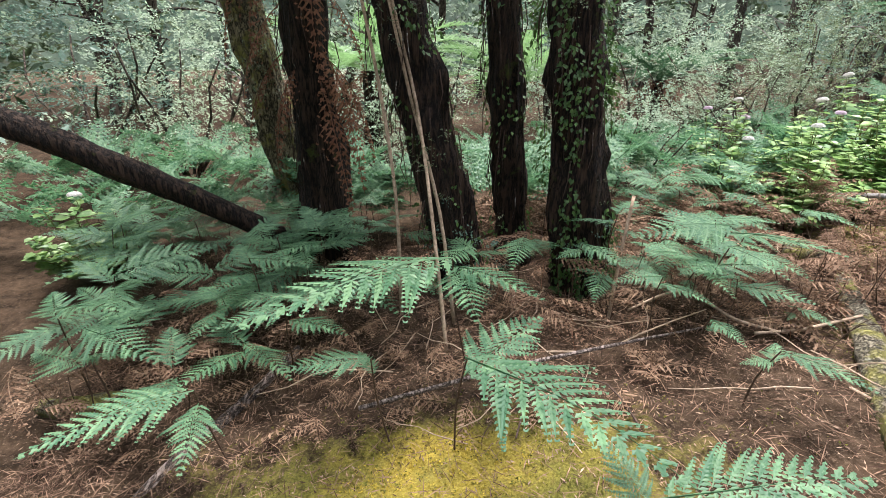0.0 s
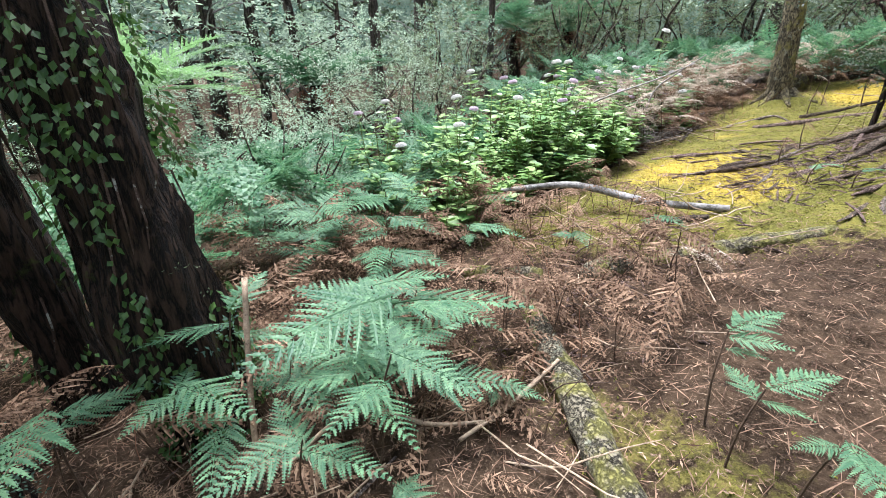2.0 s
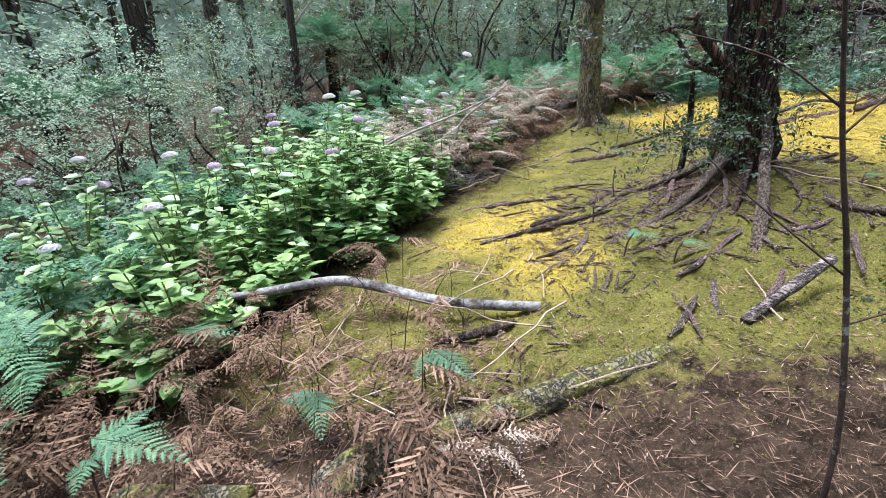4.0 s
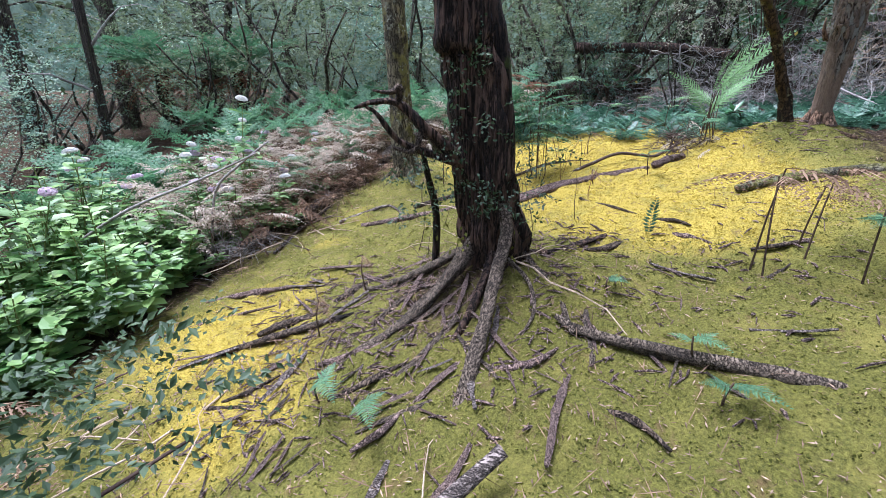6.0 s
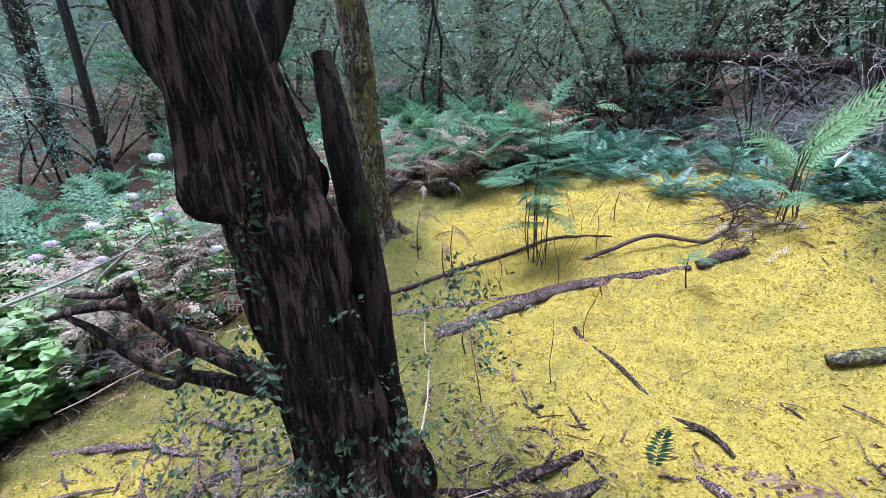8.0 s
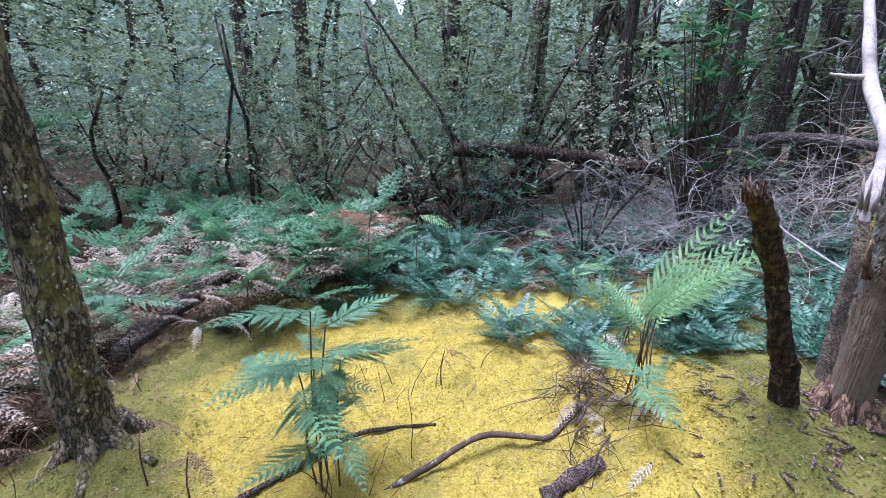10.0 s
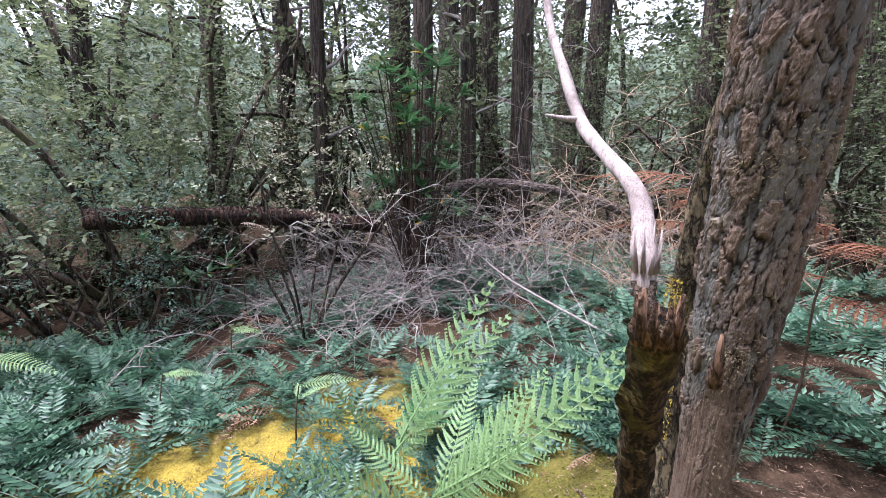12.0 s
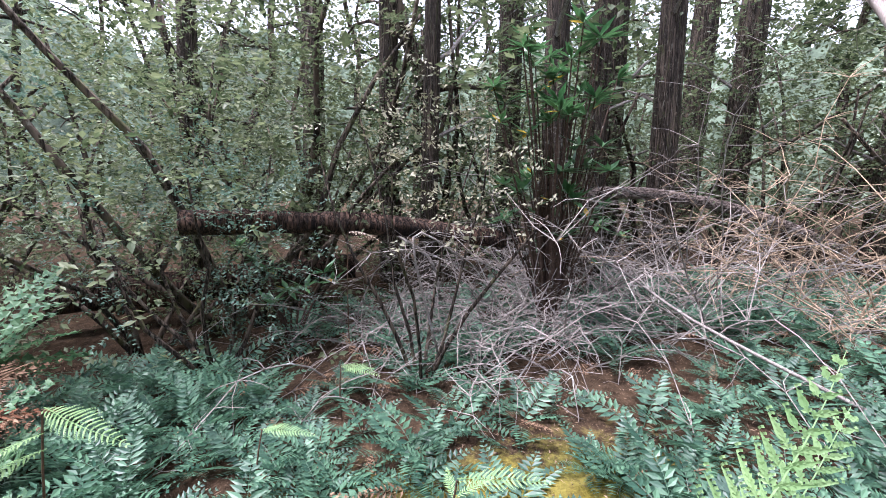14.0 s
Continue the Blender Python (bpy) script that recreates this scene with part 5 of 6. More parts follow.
for base, tip in (((5.9, 0.5, 1.12), (5.65, 0.1, 1.1)), ((5.9, 0.52, 1.08), (6.1, 0.95, 1.05)), ((6.15, 0.2, 1.1), (6.35, -0.25, 1.05)), ((6.2, 0.22, 1.0), (5.85, 0.0, 1.0))):
    reaching_fern(base, tip, 1, DEADS, "dead_bracken", "brown withered bracken on a dark stalk", "dead fern", "dead bracken")
for base, tip in (((8.75, 0.75, 0.9), (8.95, 0.95, 0.8)), ((8.85, 0.5, 1.0), (8.6, 0.35, 0.92)), ((9.15, 0.75, 1.0), (9.35, 0.95, 0.9)), ((8.45, 0.55, 0.9), (8.3, 0.7, 0.82)), ((9.5, 0.7, 1.1), (9.3, 0.55, 1.05)), ((12.75, 1.28, 2.07), (12.62, 1.02, 2.08)), ((13.06, 1.97, 1.98), (12.95, 1.65, 2.0)), ((8.9, 0.9, 0.9), (8.7, 1.05, 0.82)), ((9.0, 0.62, 0.95), (8.85, 0.78, 0.9)), ((2.6, 2.7, -0.1), (2.75, 2.5, -0.15)), ((2.75, 2.6, -0.12), (2.95, 2.45, -0.18))):
    reaching_fern(base, tip, 1, PALES, "bleached_bracken", "pale bleached dead bracken", "dead fern", "bleached bracken")
for base, tip in (((7.75, 2.85, 0.75), (7.6, 2.7, 0.7)), ((8.1, 3.3, 0.85), (8.25, 3.1, 0.75)), ((7.5, 3.3, 0.6), (7.35, 3.1, 0.5)), ((8.0, 2.9, 0.8), (7.9, 2.65, 0.75)), ((7.7, 1.6, 0.75), (7.55, 1.5, 0.7)), ((6.9, 2.2, 0.6), (6.8, 2.05, 0.55)), ((5.6, 2.9, 0.4), (5.5, 2.75, 0.35)), ((5.1, 2.9, 0.3), (5.0, 2.75, 0.25)), ((9.2, 1.8, 0.95), (9.3, 1.6, 0.9))):
    reaching_fern(base, tip, 1, DEADS, "dead_bracken", "brown withered bracken on a dark stalk", "dead fern", "dead bracken")
UP = thing("upright_fern", "single upright dark green fern frond on moss", "fern", "", Matrix.Translation(on(6.42, 1.07)))
part("frond", WATERS[0], UP, "", aim((0, 0, 0), (0.05, 0.05, 1), 0.3, 0.4, (1, 0, 0)))


def fern_litter():
    """Broken dead fronds that mat the ground."""
    r = random.Random(17)
    kinds = [frond_shape(n=8, width=0.3, peak=0.2, droop=0.1, fold=0.2, pinnule=0.05, slim=0.9, seed=40 + k, curl=0.3, blade=0.4) for k in range(3)]
    kinds = [(np.array([tuple(p) for p in v]), f) for v, f in kinds]
    V, F, n = [], [], 0
    for k in range(620):
        q = r.random()
        if q < 0.72:
            x, y = r.uniform(-2.6, 3.6), r.uniform(2.3, 5.2)
        elif q < 0.85:
            x, y = r.uniform(5.9, 10.5), r.uniform(4.3, 6.2)
        else:
            x, y = r.uniform(9.3, 13), r.uniform(-3, 2.2)
        v, f = r.choice(kinds)
        m = aim(on(x, y, r.uniform(0.02, 0.09)), (math.cos(6.283 * r.random()), math.sin(6.283 * r.random()), r.uniform(-0.05, 0.3)), r.uniform(0.15, 0.42), r.uniform(-.8, .8))
        M = np.array(m)
        V.append(v @ M[:3, :3].T + M[:3, 3])
        F.extend([tuple(i + n for i in g) for g in f])
        n += len(v)
    tagged(new("fern_litter", mesh("fern_litter", np.concatenate(V), F, FERN_DEAD)), "mat of broken brown dead fern fronds", "litter", kind="stuff")


fern_litter()

# ---------------------------------------------------------------- hydrangeas
def leaf_broad(P, D, N, L):
    """Broad oval leaves of six corners."""
    P, D, N = np.asarray(P, float), unit(np.asarray(D, float)), np.asarray(N, float)
    S = unit(np.cross(D, N))
    U = np.cross(S, D)
    L = np.broadcast_to(L, len(P))[:, None]
    W = L * 0.36
    V = np.stack([P, P + D * L * .3 + S * W + U * W * .15, P + D * L * .65 + S * W * .8 + U * W * .1 - U * L * .03, P + D * L - U * L * .12, P + D * L * .65 - S * W * .8 + U * W * .1 - U * L * .03, P + D * L * .3 - S * W + U * W * .15], 1).reshape(-1, 3)
    i = np.arange(len(P))[:, None] * 6
    F = np.concatenate([i + [[0, 1, 2]], i + [[0, 2, 3]], i + [[0, 3, 4]], i + [[0, 4, 5]]])
    return V, F


def flower_mesh(mat, seed):
    r = np.random.default_rng(int(seed))
    n = 130
    d = unit(np.stack([r.normal(size=n), r.normal(size=n), np.abs(r.normal(size=n)) * 0.7], 1))
    P = d * np.array([0.055, 0.055, 0.03]) * r.uniform(0.85, 1.1, (n, 1))
    t = unit(np.cross(d, r.normal(size=(n, 3))))
    v, f = leaves(P - t * 0.012, t, d, 0.026, 0.026)
    return mesh("flower_head", v, f, mat)


FLOWERS = [flower_mesh(PETAL, 1), flower_mesh(PETAL_PALE, 2), flower_mesh(PETAL_BLUE, 3)]


def hydrangea(x, y, h, w, stems, flowers, seed, mat=HYDRANGEA):
    r = random.Random(seed)
    top = thing("hydrangea_bush", "bright green hydrangea bush with fading pale flower heads" if flowers else "bright green leafy hydrangea bush", "bush", "hydrangeas", Matrix.Translation(on(x, y)))
    wood, P, D, N, L, tips = [], [], [], [], [], []
    for k in range(stems):
        a, q = r.uniform(0, 6.28), w * math.sqrt(r.random())
        tip = Vector((q * math.cos(a), q * math.sin(a), h * (1 - 0.5 * (q / w) ** 2) * r.uniform(0.4, 1.2)))
        base = tip * 0.22
        base.z = -0.03
        mid = (base + tip) / 2 + Vector((r.uniform(-.08, .08), r.uniform(-.08, .08), 0.04))
        wood.append(tube([base, mid, tip], [0.008, 0.006, 0.004], 4, sub=2))
        tips.append(tip)
        for s in (0.38, 0.52, 0.64, 0.75, 0.85, 0.93, 1.0):
            p = base.lerp(tip, s)
            b = r.uniform(0, 6.28)
            for e in (0, math.pi):
                P.append(tuple(p)), D.append((math.cos(b + e), math.sin(b + e), r.uniform(-0.1, 0.5))), N.append((r.uniform(-.3, .3), r.uniform(-.3, .3), 1)), L.append(r.uniform(0.07, 0.155) * (1.1 - 0.4 * (s > 0.95)))
    part("branching", mesh("stems", *join(*wood), STEM_GREEN), top)
    v, f = leaf_broad(P, D, N, np.array(L))
    part("foliage", mesh("foliage", v, f, mat), top)
    tips.sort(key=lambda p: -p.z)
    for k in range(flowers):
        t = tips[(k * 3) % len(tips)]
        part("flower_head", FLOWERS[0 if k % 3 else 1], top, "", Matrix.Translation(t + Vector((0, 0, 0.05))) @ Matrix.Rotation(r.uniform(-.4, .4), 4, 'X'))
    return top


for k, (x, y, h, w, n, fl) in enumerate(((4.0, 5.05, 1.05, 0.55, 60, 2), (4.7, 5.35, 1.15, 0.6, 70, 2), (5.35, 5.75, 1.15, 0.6, 60, 2), (4.4, 6.1, 1.25, 0.7, 65, 3), (3.4, 5.7, 1.05, 0.6, 60, 2), (5.9, 6.5, 1.1, 0.6, 50, 3), (2.9, 6.6, 1.1, 0.6, 40, 3),
                                         (7.6, 5.9, 0.75, 0.5, 26, 6), (8.3, 6.6, 0.85, 0.6, 28, 7), (6.9, 5.2, 1.2, 0.3, 10, 3), (6.6, 6.4, 0.7, 0.5, 26, 2), (-4.4, 4.6, 0.7, 0.6, 30, 1), (7.2, 5.35, 0.5, 0.4, 22, 2), (7.9, 5.25, 0.45, 0.4, 20, 2), (8.6, 5.6, 0.5, 0.4, 20, 2), (7.0, 5.9, 0.55, 0.4, 22, 3), (9.3, 6.0, 0.5, 0.4, 18, 1), (5.0, 4.85, 0.75, 0.45, 40, 0), (5.75, 5.3, 0.8, 0.45, 40, 0), (3.5, 4.95, 0.75, 0.45, 36, 0), (4.3, 4.75, 0.6, 0.4, 32, 0), (2.55, 4.75, 0.75, 0.5, 34, 0), (5.7, 4.95, 0.6, 0.4, 26, 0), (6.3, 5.1, 0.55, 0.4, 24, 1), (6.9, 4.95, 0.5, 0.4, 22, 1), (5.3, 5.15, 0.8, 0.45, 30, 0), (2.95, 5.15, 0.9, 0.55, 44, 1), (2.3, 5.3, 0.85, 0.5, 34, 1), (6.5, 5.6, 0.8, 0.45, 26, 3), (7.3, 6.5, 0.8, 0.5, 26, 4))):
    hydrangea(x, y, h, w, n, fl, 500 + k)
BL = thing("blue_hydrangea", "small hydrangea shoot with one blue flower head", "flower", "", Matrix.Translation(on(6.76, 6.35)))
part("stem", mesh("stem", *tube([(0, 0, -0.02), (0, 0.02, 0.16), (0, 0, 0.32)], [0.006, 0.005, 0.004], 5), STEM_GREEN), BL)
part("flower_head", FLOWERS[2], BL, "blue flower head", Matrix.Translation((0, 0, 0.33)))

# ---------------------------------------------------------------- tree ferns at the edge of the clearing
def tree_fern(x, y, trunk, crown, seed, skirt=22, meshes=TREE_FRONDS_DARK):
    r = random.Random(seed)
    top = thing("tree_fern", "tree fern with a skirt of rusty dead fronds", "tree fern", "tree ferns", Matrix.Translation(on(x, y)))
    v, f = tube([(0, 0, -0.2), (0.03, 0, trunk * 0.5), (0, 0.02, trunk)], [0.2, 0.16, 0.15], 12, 0.2, 0.2, seed, sub=5)
    part("trunk", mesh("trunk", v, f, BARK_DARK, True), top)
    for k in range(skirt):
        a = 6.283 * k / skirt + r.uniform(-.2, .2)
        part("dead_frond", r.choice(SKIRT), top, "", aim((0.12 * math.cos(a), 0.12 * math.sin(a), trunk * r.uniform(0.9, 1.05)), (math.cos(a), math.sin(a), r.uniform(-0.9, 0.1)), r.uniform(0.9, 1.5)))
    for k in range(20):
        a = 6.283 * k / 20 + r.uniform(-.15, .15)
        part("frond", r.choice(meshes), top, "", aim((0.08 * math.cos(a), 0.08 * math.sin(a), trunk), (math.cos(a), math.sin(a), r.uniform(0.35, 1.2)), crown * r.uniform(0.85, 1.15)))


tree_fern(11.0, 11.7, 1.5, 1.9, 3)
tree_fern(12.6, 11.0, 1.3, 1.8, 4)
tree_fern(0.8, 10.5, 1.4, 2.0, 5, 6, TREE_FRONDS)
tree_fern(-2.2, 9.5, 1.6, 2.0, 6, 6, TREE_FRONDS)
tree_fern(4.6, 12.0, 1.2, 1.9, 7, 10)

# ---------------------------------------------------------------- thicket and forest behind
def dead_bush(x, y, h, w, n, seed, mat, label):
    """A tangle of bare boughs, each with its own fine twigs."""
    r = random.Random(seed)
    top = thing("dead_bush", label, "bush", "dead bushes", Matrix.Translation(on(x, y)))
    for k in range(n):
        pieces = []
        a = r.uniform(0, 6.28)
        pts = limb_points((r.uniform(-.5, .5) * w, r.uniform(-.5, .5) * w, -0.05), (math.cos(a), math.sin(a), r.uniform(0.3, 1.6)), r.uniform(0.6, 1.3) * h, r, 0.5, 7)
        pieces.append(tube(pts, [0.008 - 0.0009 * i for i in range(8)], 4))
        for q in range(22):
            p = pts[r.randint(1, 7)]
            b = r.uniform(0, 6.28)
            tw = limb_points(p, (math.cos(b), math.sin(b), r.uniform(-0.5, 0.9)), r.uniform(0.12, 0.45), r, 0.3, 3)
            pieces.append(tube(tw, [0.003, 0.0024, 0.0016, 0.001], 3, cap=False))
        part("bough", mesh("bough", *join(*pieces), mat), top)


dead_bush(8.95, 0.75, 0.45, 0.4, 14, 7, TWIG_DARK, "fallen bare dark twigs on the moss edge")
dead_bush(7.3, 5.4, 0.6, 1.1, 44, 8, TWIG, "low tangle of pale dry stalks among ferns")
dead_bush(8.7, 5.4, 0.65, 1.2, 44, 9, TWIG, "low tangle of pale dry stalks among ferns")
dead_bush(6.3, 5.0, 0.5, 0.8, 20, 10, TWIG_GREY, "low tangle of grey dry stalks among ferns")
dead_bush(12.3, -0.2, 1.2, 1.4, 40, 1, TWIG_GREY, "tangled bare grey bush with lichened twigs")
dead_bush(12.9, 0.9, 1.4, 1.4, 36, 2, TWIG_GREY, "tangled bare grey bush with lichened twigs")
dead_bush(12.6, -1.8, 2.6, 1.6, 70, 3, TWIG_GREY, "tangled bare brown bush of fine twigs")
dead_bush(12.9, -0.7, 2.2, 1.5, 60, 5, TWIG_GREY, "tangled bare grey bush with lichened twigs")
dead_bush(12.0, -3.2, 2.4, 1.6, 60, 4, TWIG, "tangled bare brown bush of fine twigs")
for pts, r0 in ((((10.6, -1.6, 1.2), (11.6, -1.2, 1.5), (12.5, -0.95, 1.85), (13.2, -0.7, 1.9)), 0.013), (((12.2, 0.6, 1.15), (12.0, 0.83, 2.1), (12.3, 0.4, 1.9), (12.9, 0.1, 1.7), (13.0, -0.2, 1.3)), 0.010), (((13.9, 0.2, 1.1), (13.7, 0.4, 1.7), (13.9, 0.9, 2.0)), 0.02),
               (((6.0, 4.85, 0.1), (6.05, 4.75, 0.6), (6.15, 4.5, 0.85), (6.28, 4.26, 1.05)), 0.014), (((5.2, 5.6, 0.2), (5.54, 5.24, 0.5), (5.9, 4.7, 0.75), (6.2, 4.35, 0.95)), 0.015)):
    top = thing("bare_branch", "bare curved lichened branch", "branch", "bare branches")
    limb(top, "branch", pts, [r0, r0 * 0.9, r0 * 0.75, r0 * 0.5, r0 * 0.3][:len(pts)], TWIG_GREY, 7, 0.1, 0.05, 2.0)


def whorled_shrub(x, y, h, n, seed):
    r = random.Random(seed)
    top = thing("whorled_shrub", "glossy long-leaved shrub with a few yellow leaves", "shrub", "whorled shrubs", Matrix.Translation(on(x, y)))
    wood, P, D, N, L = [], [], [], [], []
    yP, yD = [], []
    for k in range(n):
        a = r.uniform(0, 6.28)
        tip = Vector((0.6 * math.cos(a) * r.random(), 0.6 * math.sin(a) * r.random(), h * r.uniform(0.35, 1)))
        wood.append(tube([(0, 0, -0.05), tip * 0.5 + Vector((0, 0, 0.1)), tip], [0.016, 0.01, 0.006], 5, sub=2))
        for q in range(13):
            b = r.uniform(0, 6.28)
            d = (math.cos(b), math.sin(b), r.uniform(-0.3, 0.8))
            if r.random() < 0.03:
                yP.append(tuple(tip)), yD.append(d)
            else:
                P.append(tuple(tip)), D.append(d), N.append((0, 0, 1)), L.append(r.uniform(0.13, 0.23))
    part("branching", mesh("stems", *join(*wood), TWIG_DARK), top)
    v, f = leaves(P, D, N, np.array(L), np.array(L) * 0.28)
    part("foliage", mesh("foliage", v, f, RHODO), top)
    if yP:
        v, f = leaves(yP, yD, [(0, 0, 1)] * len(yP), 0.14, 0.05)
        part("yellow_leaves", mesh("yellow_leaves", v, f, YELLOW_LEAF), top)


whorled_shrub(12.55, -0.5, 2.7, 55, 1)
whorled_shrub(13.4, -1.2, 1.1, 12, 2)
whorled_shrub(13.2, 1.8, 1.0, 8, 3)
whorled_shrub(10.0, 0.0, 0.4, 2, 4)

# pale olive shrub
PS = thing("olive_shrub", "slender shrub with pale olive leaves", "shrub", "", Matrix.Translation(on(12.1, 0.75)))
part("branching", SHRUB_WOOD[0], PS, "", Matrix.Diagonal((0.5, 0.5, 1.1, 1)))
spray_part(PS, "foliage", GREY_LEAF, 230, (0, 0, 1.75), (0.75, 0.75, 0.85), 0.036, 55, "", per=12, shell=0.2)

rnd = random.Random(31)
for x, y, s, tone in ((13.6, 3.2, 1.1, "dark"), (13.0, 4.6, 1.0, "dark"), (14.2, 5.8, 1.3, "dark"), (14.6, 1.8, 1.3, "dark"), (12.8, 2.4, 0.8, "blue"), (13.6, 7.4, 1.1, "blue"), (15.2, 4.0, 1.6, "dark"), (15.4, 0.0, 1.2, "dark"), (15.0, -2.5, 1.2, "dark"), (13.8, -4.5, 1.2, "dark"), (11.5, -5.5, 1.3, "dark"), (9.0, -5.5, 1.3, "dark"), (6.0, -5.5, 1.3, "dark"),
                      (9.2, -3.8, 0.7, "dark"), (2.0, -5.0, 1.3, "dark"), (-3.0, -5.0, 1.3, "dark"), (-7.0, -2.0, 1.3, "dark"), (-8.0, 2.0, 1.2, "pale"), (-7.0, 5.5, 1.0, "pale"), (-5.0, 8.0, 1.0, "pale"), (-6.8, 8.5, 1.2, "blue"), (-3.4, 8.2, 0.9, "pale"), (-1.2, 9.2, 1.0, "pale"), (1.0, 8.6, 0.8, "pale"), (2.8, 8.8, 1.0, "pale"), (4.4, 9.2, 1.0, "pale"), (5.4, 8.4, 0.9, "dark"), (3.9, 7.6, 0.75, "dark"), (6.6, 9.8, 1.0, "pale"), (8.4, 11.2, 1.0, "blue"),
                      (1.6, 6.6, 0.6, "pale"), (-1.8, 7.4, 0.7, "pale"), (9.6, 12.6, 1.2, "dark"), (13.8, 9.4, 1.2, "dark"), (12.2, 13.0, 1.4, "dark"), (14.0, 2.4, 1.8, "dark"), (13.2, 6.0, 1.6, "dark"), (16.2, 2.2, 2.2, "dark"), (15.4, -1.2, 1.5, "dark"), (16.4, -0.4, 2.0, "dark"), (15.8, -3.8, 1.8, "dark"), (14.4, -5.6, 1.6, "dark"), (12.6, -6.2, 1.6, "dark"), (10.6, -5.0, 1.1, "dark"), (12.4, 8.4, 1.6, "dark"), (11.2, 9.8, 1.5, "dark"), (9.9, 9.0, 1.0, "dark")):
    shrub(x, y, s, tone, rnd)
for k in range(40):
    a = 2 * math.pi * k / 40 + rnd.uniform(-0.08, 0.08)
    r = rnd.choice((12.5, 14.0, 16.5, 19.5)) + rnd.uniform(-1, 1)
    x, y = 4.5 + r * math.cos(a), 3.0 + r * 0.9 * math.sin(a)
    # north-side crowns mostly take the leaf colour with mist mixed into it
    north = math.sin(a) > 0.2 and math.cos(a) < 0.6
    tree(x, y, rnd.uniform(1.0, 1.6), rnd.choice(("pale", "pale", "blue") if north else ("dark", "dark", "blue")), rnd)
for k in range(56):
    a = 2 * math.pi * (k + 0.5) / 56 + rnd.uniform(-0.05, 0.05)
    r = (21, 25, 30)[k % 3]
    top = thing("forest_tree", "distant leafy forest tree behind the clearing", "tree", "distant trees", Matrix.Translation(on(4.5 + r * math.cos(a), 3 + r * math.sin(a))) @ Matrix.Rotation(rnd.uniform(0, 6.28), 4, 'Z') @ Matrix.Diagonal((1.1, 1.1, rnd.uniform(1.0, 1.4), 1)))
    part("trunk", TREE_WOOD[k % 3], top, "", Matrix.Diagonal((1.4, 1.4, 1.6, 1)))
    part("crown", FAR_CROWNS[(0, 1, 0, 2)[k % 4]], top)
BOUGHS = [mesh("branch", *tube(limb_points((0, 0, 0), (1, 0, 0.4), 1.6, random.Random(90 + k), 0.4, 6), [0.03, 0.026, 0.02, 0.016, 0.011, 0.007, 0.003], 5), TWIG_GREY) for k in range(2)]
BARE = [mesh("trunk", *tube([(0, 0, -0.3), (0.05, 0.02, 2), (0.02, 0.1, 5), (0.15, 0.1, 9), (0.2, 0.2, 14)], [1.25, 1.0, 0.9, 0.75, 0.5], 14, 0.02, 0.12, k, sub=6), BARK_FAR, True) for k in range(3)]
for x, y, r in ((13.6, -1.0, .13), (14.2, -1.9, .12), (13.9, -2.6, .16), (15.38, -2.77, .15), (12.4, -5.6, .22), (16.2, -1.4, .2), (14.9, -4.6, .2), (13.4, -5.6, .2), (15.6, 0.6, .15), (14.4, 0.3, .1), (17.5, 1.8, .2), (17.0, -5.5, .25), (11.6, -6.6, .2), (9.8, -7.2, .22), (18.0, -3.0, .25),
                (16.5, 3.6, .15), (15.6, 6.4, .16), (16.8, 8.6, .2), (11.6, 14.0, .18), (9.5, 14.4, .2), (7.4, 13.6, .14), (8.8, 10.6, .08), (6.4, 12.2, .1), (13.2, 12.6, .25), (3.0, 14.0, .18), (-5.0, 11.5, .2), (5.0, -7.5, .2), (-6.5, -5, .2)):
    top = thing("tall_tree", "straight tall forest tree with mottled bark", "tree", "forest trunks", Matrix.Translation(on(x, y)) @ Matrix.Rotation(rnd.uniform(0, 6.28), 4, 'Z') @ Matrix.Rotation(rnd.uniform(0, 0.06), 4, 'X'))
    part("trunk", rnd.choice(BARE), top, "", Matrix.Diagonal((r, r, 1, 1)))
    for q in range(3):
        part("branch", BOUGHS[q % 2], top, "", Matrix.Translation((0.05, 0.05, rnd.uniform(1.0, 4.5))) @ Matrix.Rotation(rnd.uniform(0, 6.28), 4, 'Z'))
RL = thing("fallen_log", "rotten red-brown log propped low in the thicket", "log")
limb(RL, "log", [(12.8, 2.6, 2.15), (12.95, 1.6, 2.14), (12.97, 0.8, 2.1), (12.95, -0.2, 1.95)], [0.09, 0.10, 0.095, 0.08], BARK_A, 12, 0.25, 0.25, 73.0, 6)
fallen("fallen_log", "rotten red-brown log deep in the forest", "log", [(14.4, 4.4, 0.3), (14.3, 2.8, 0.35), (14.5, 1.2, 0.4)], [0.16, 0.17, 0.15], BARK_A, 0, 12, 0.3, 0.2, 71.0)
fallen("fallen_log", "pale fallen trunk propped in the thicket", "log", [(14.6, -0.6, 0.9), (13.9, -1.8, 1.2), (13.4, -3.2, 1.0), (13.0, -4.4, 0.5)], [0.06, 0.07, 0.07, 0.06], DEAD_WOOD, 0, 10, 0.15, 0.1, 72.0)

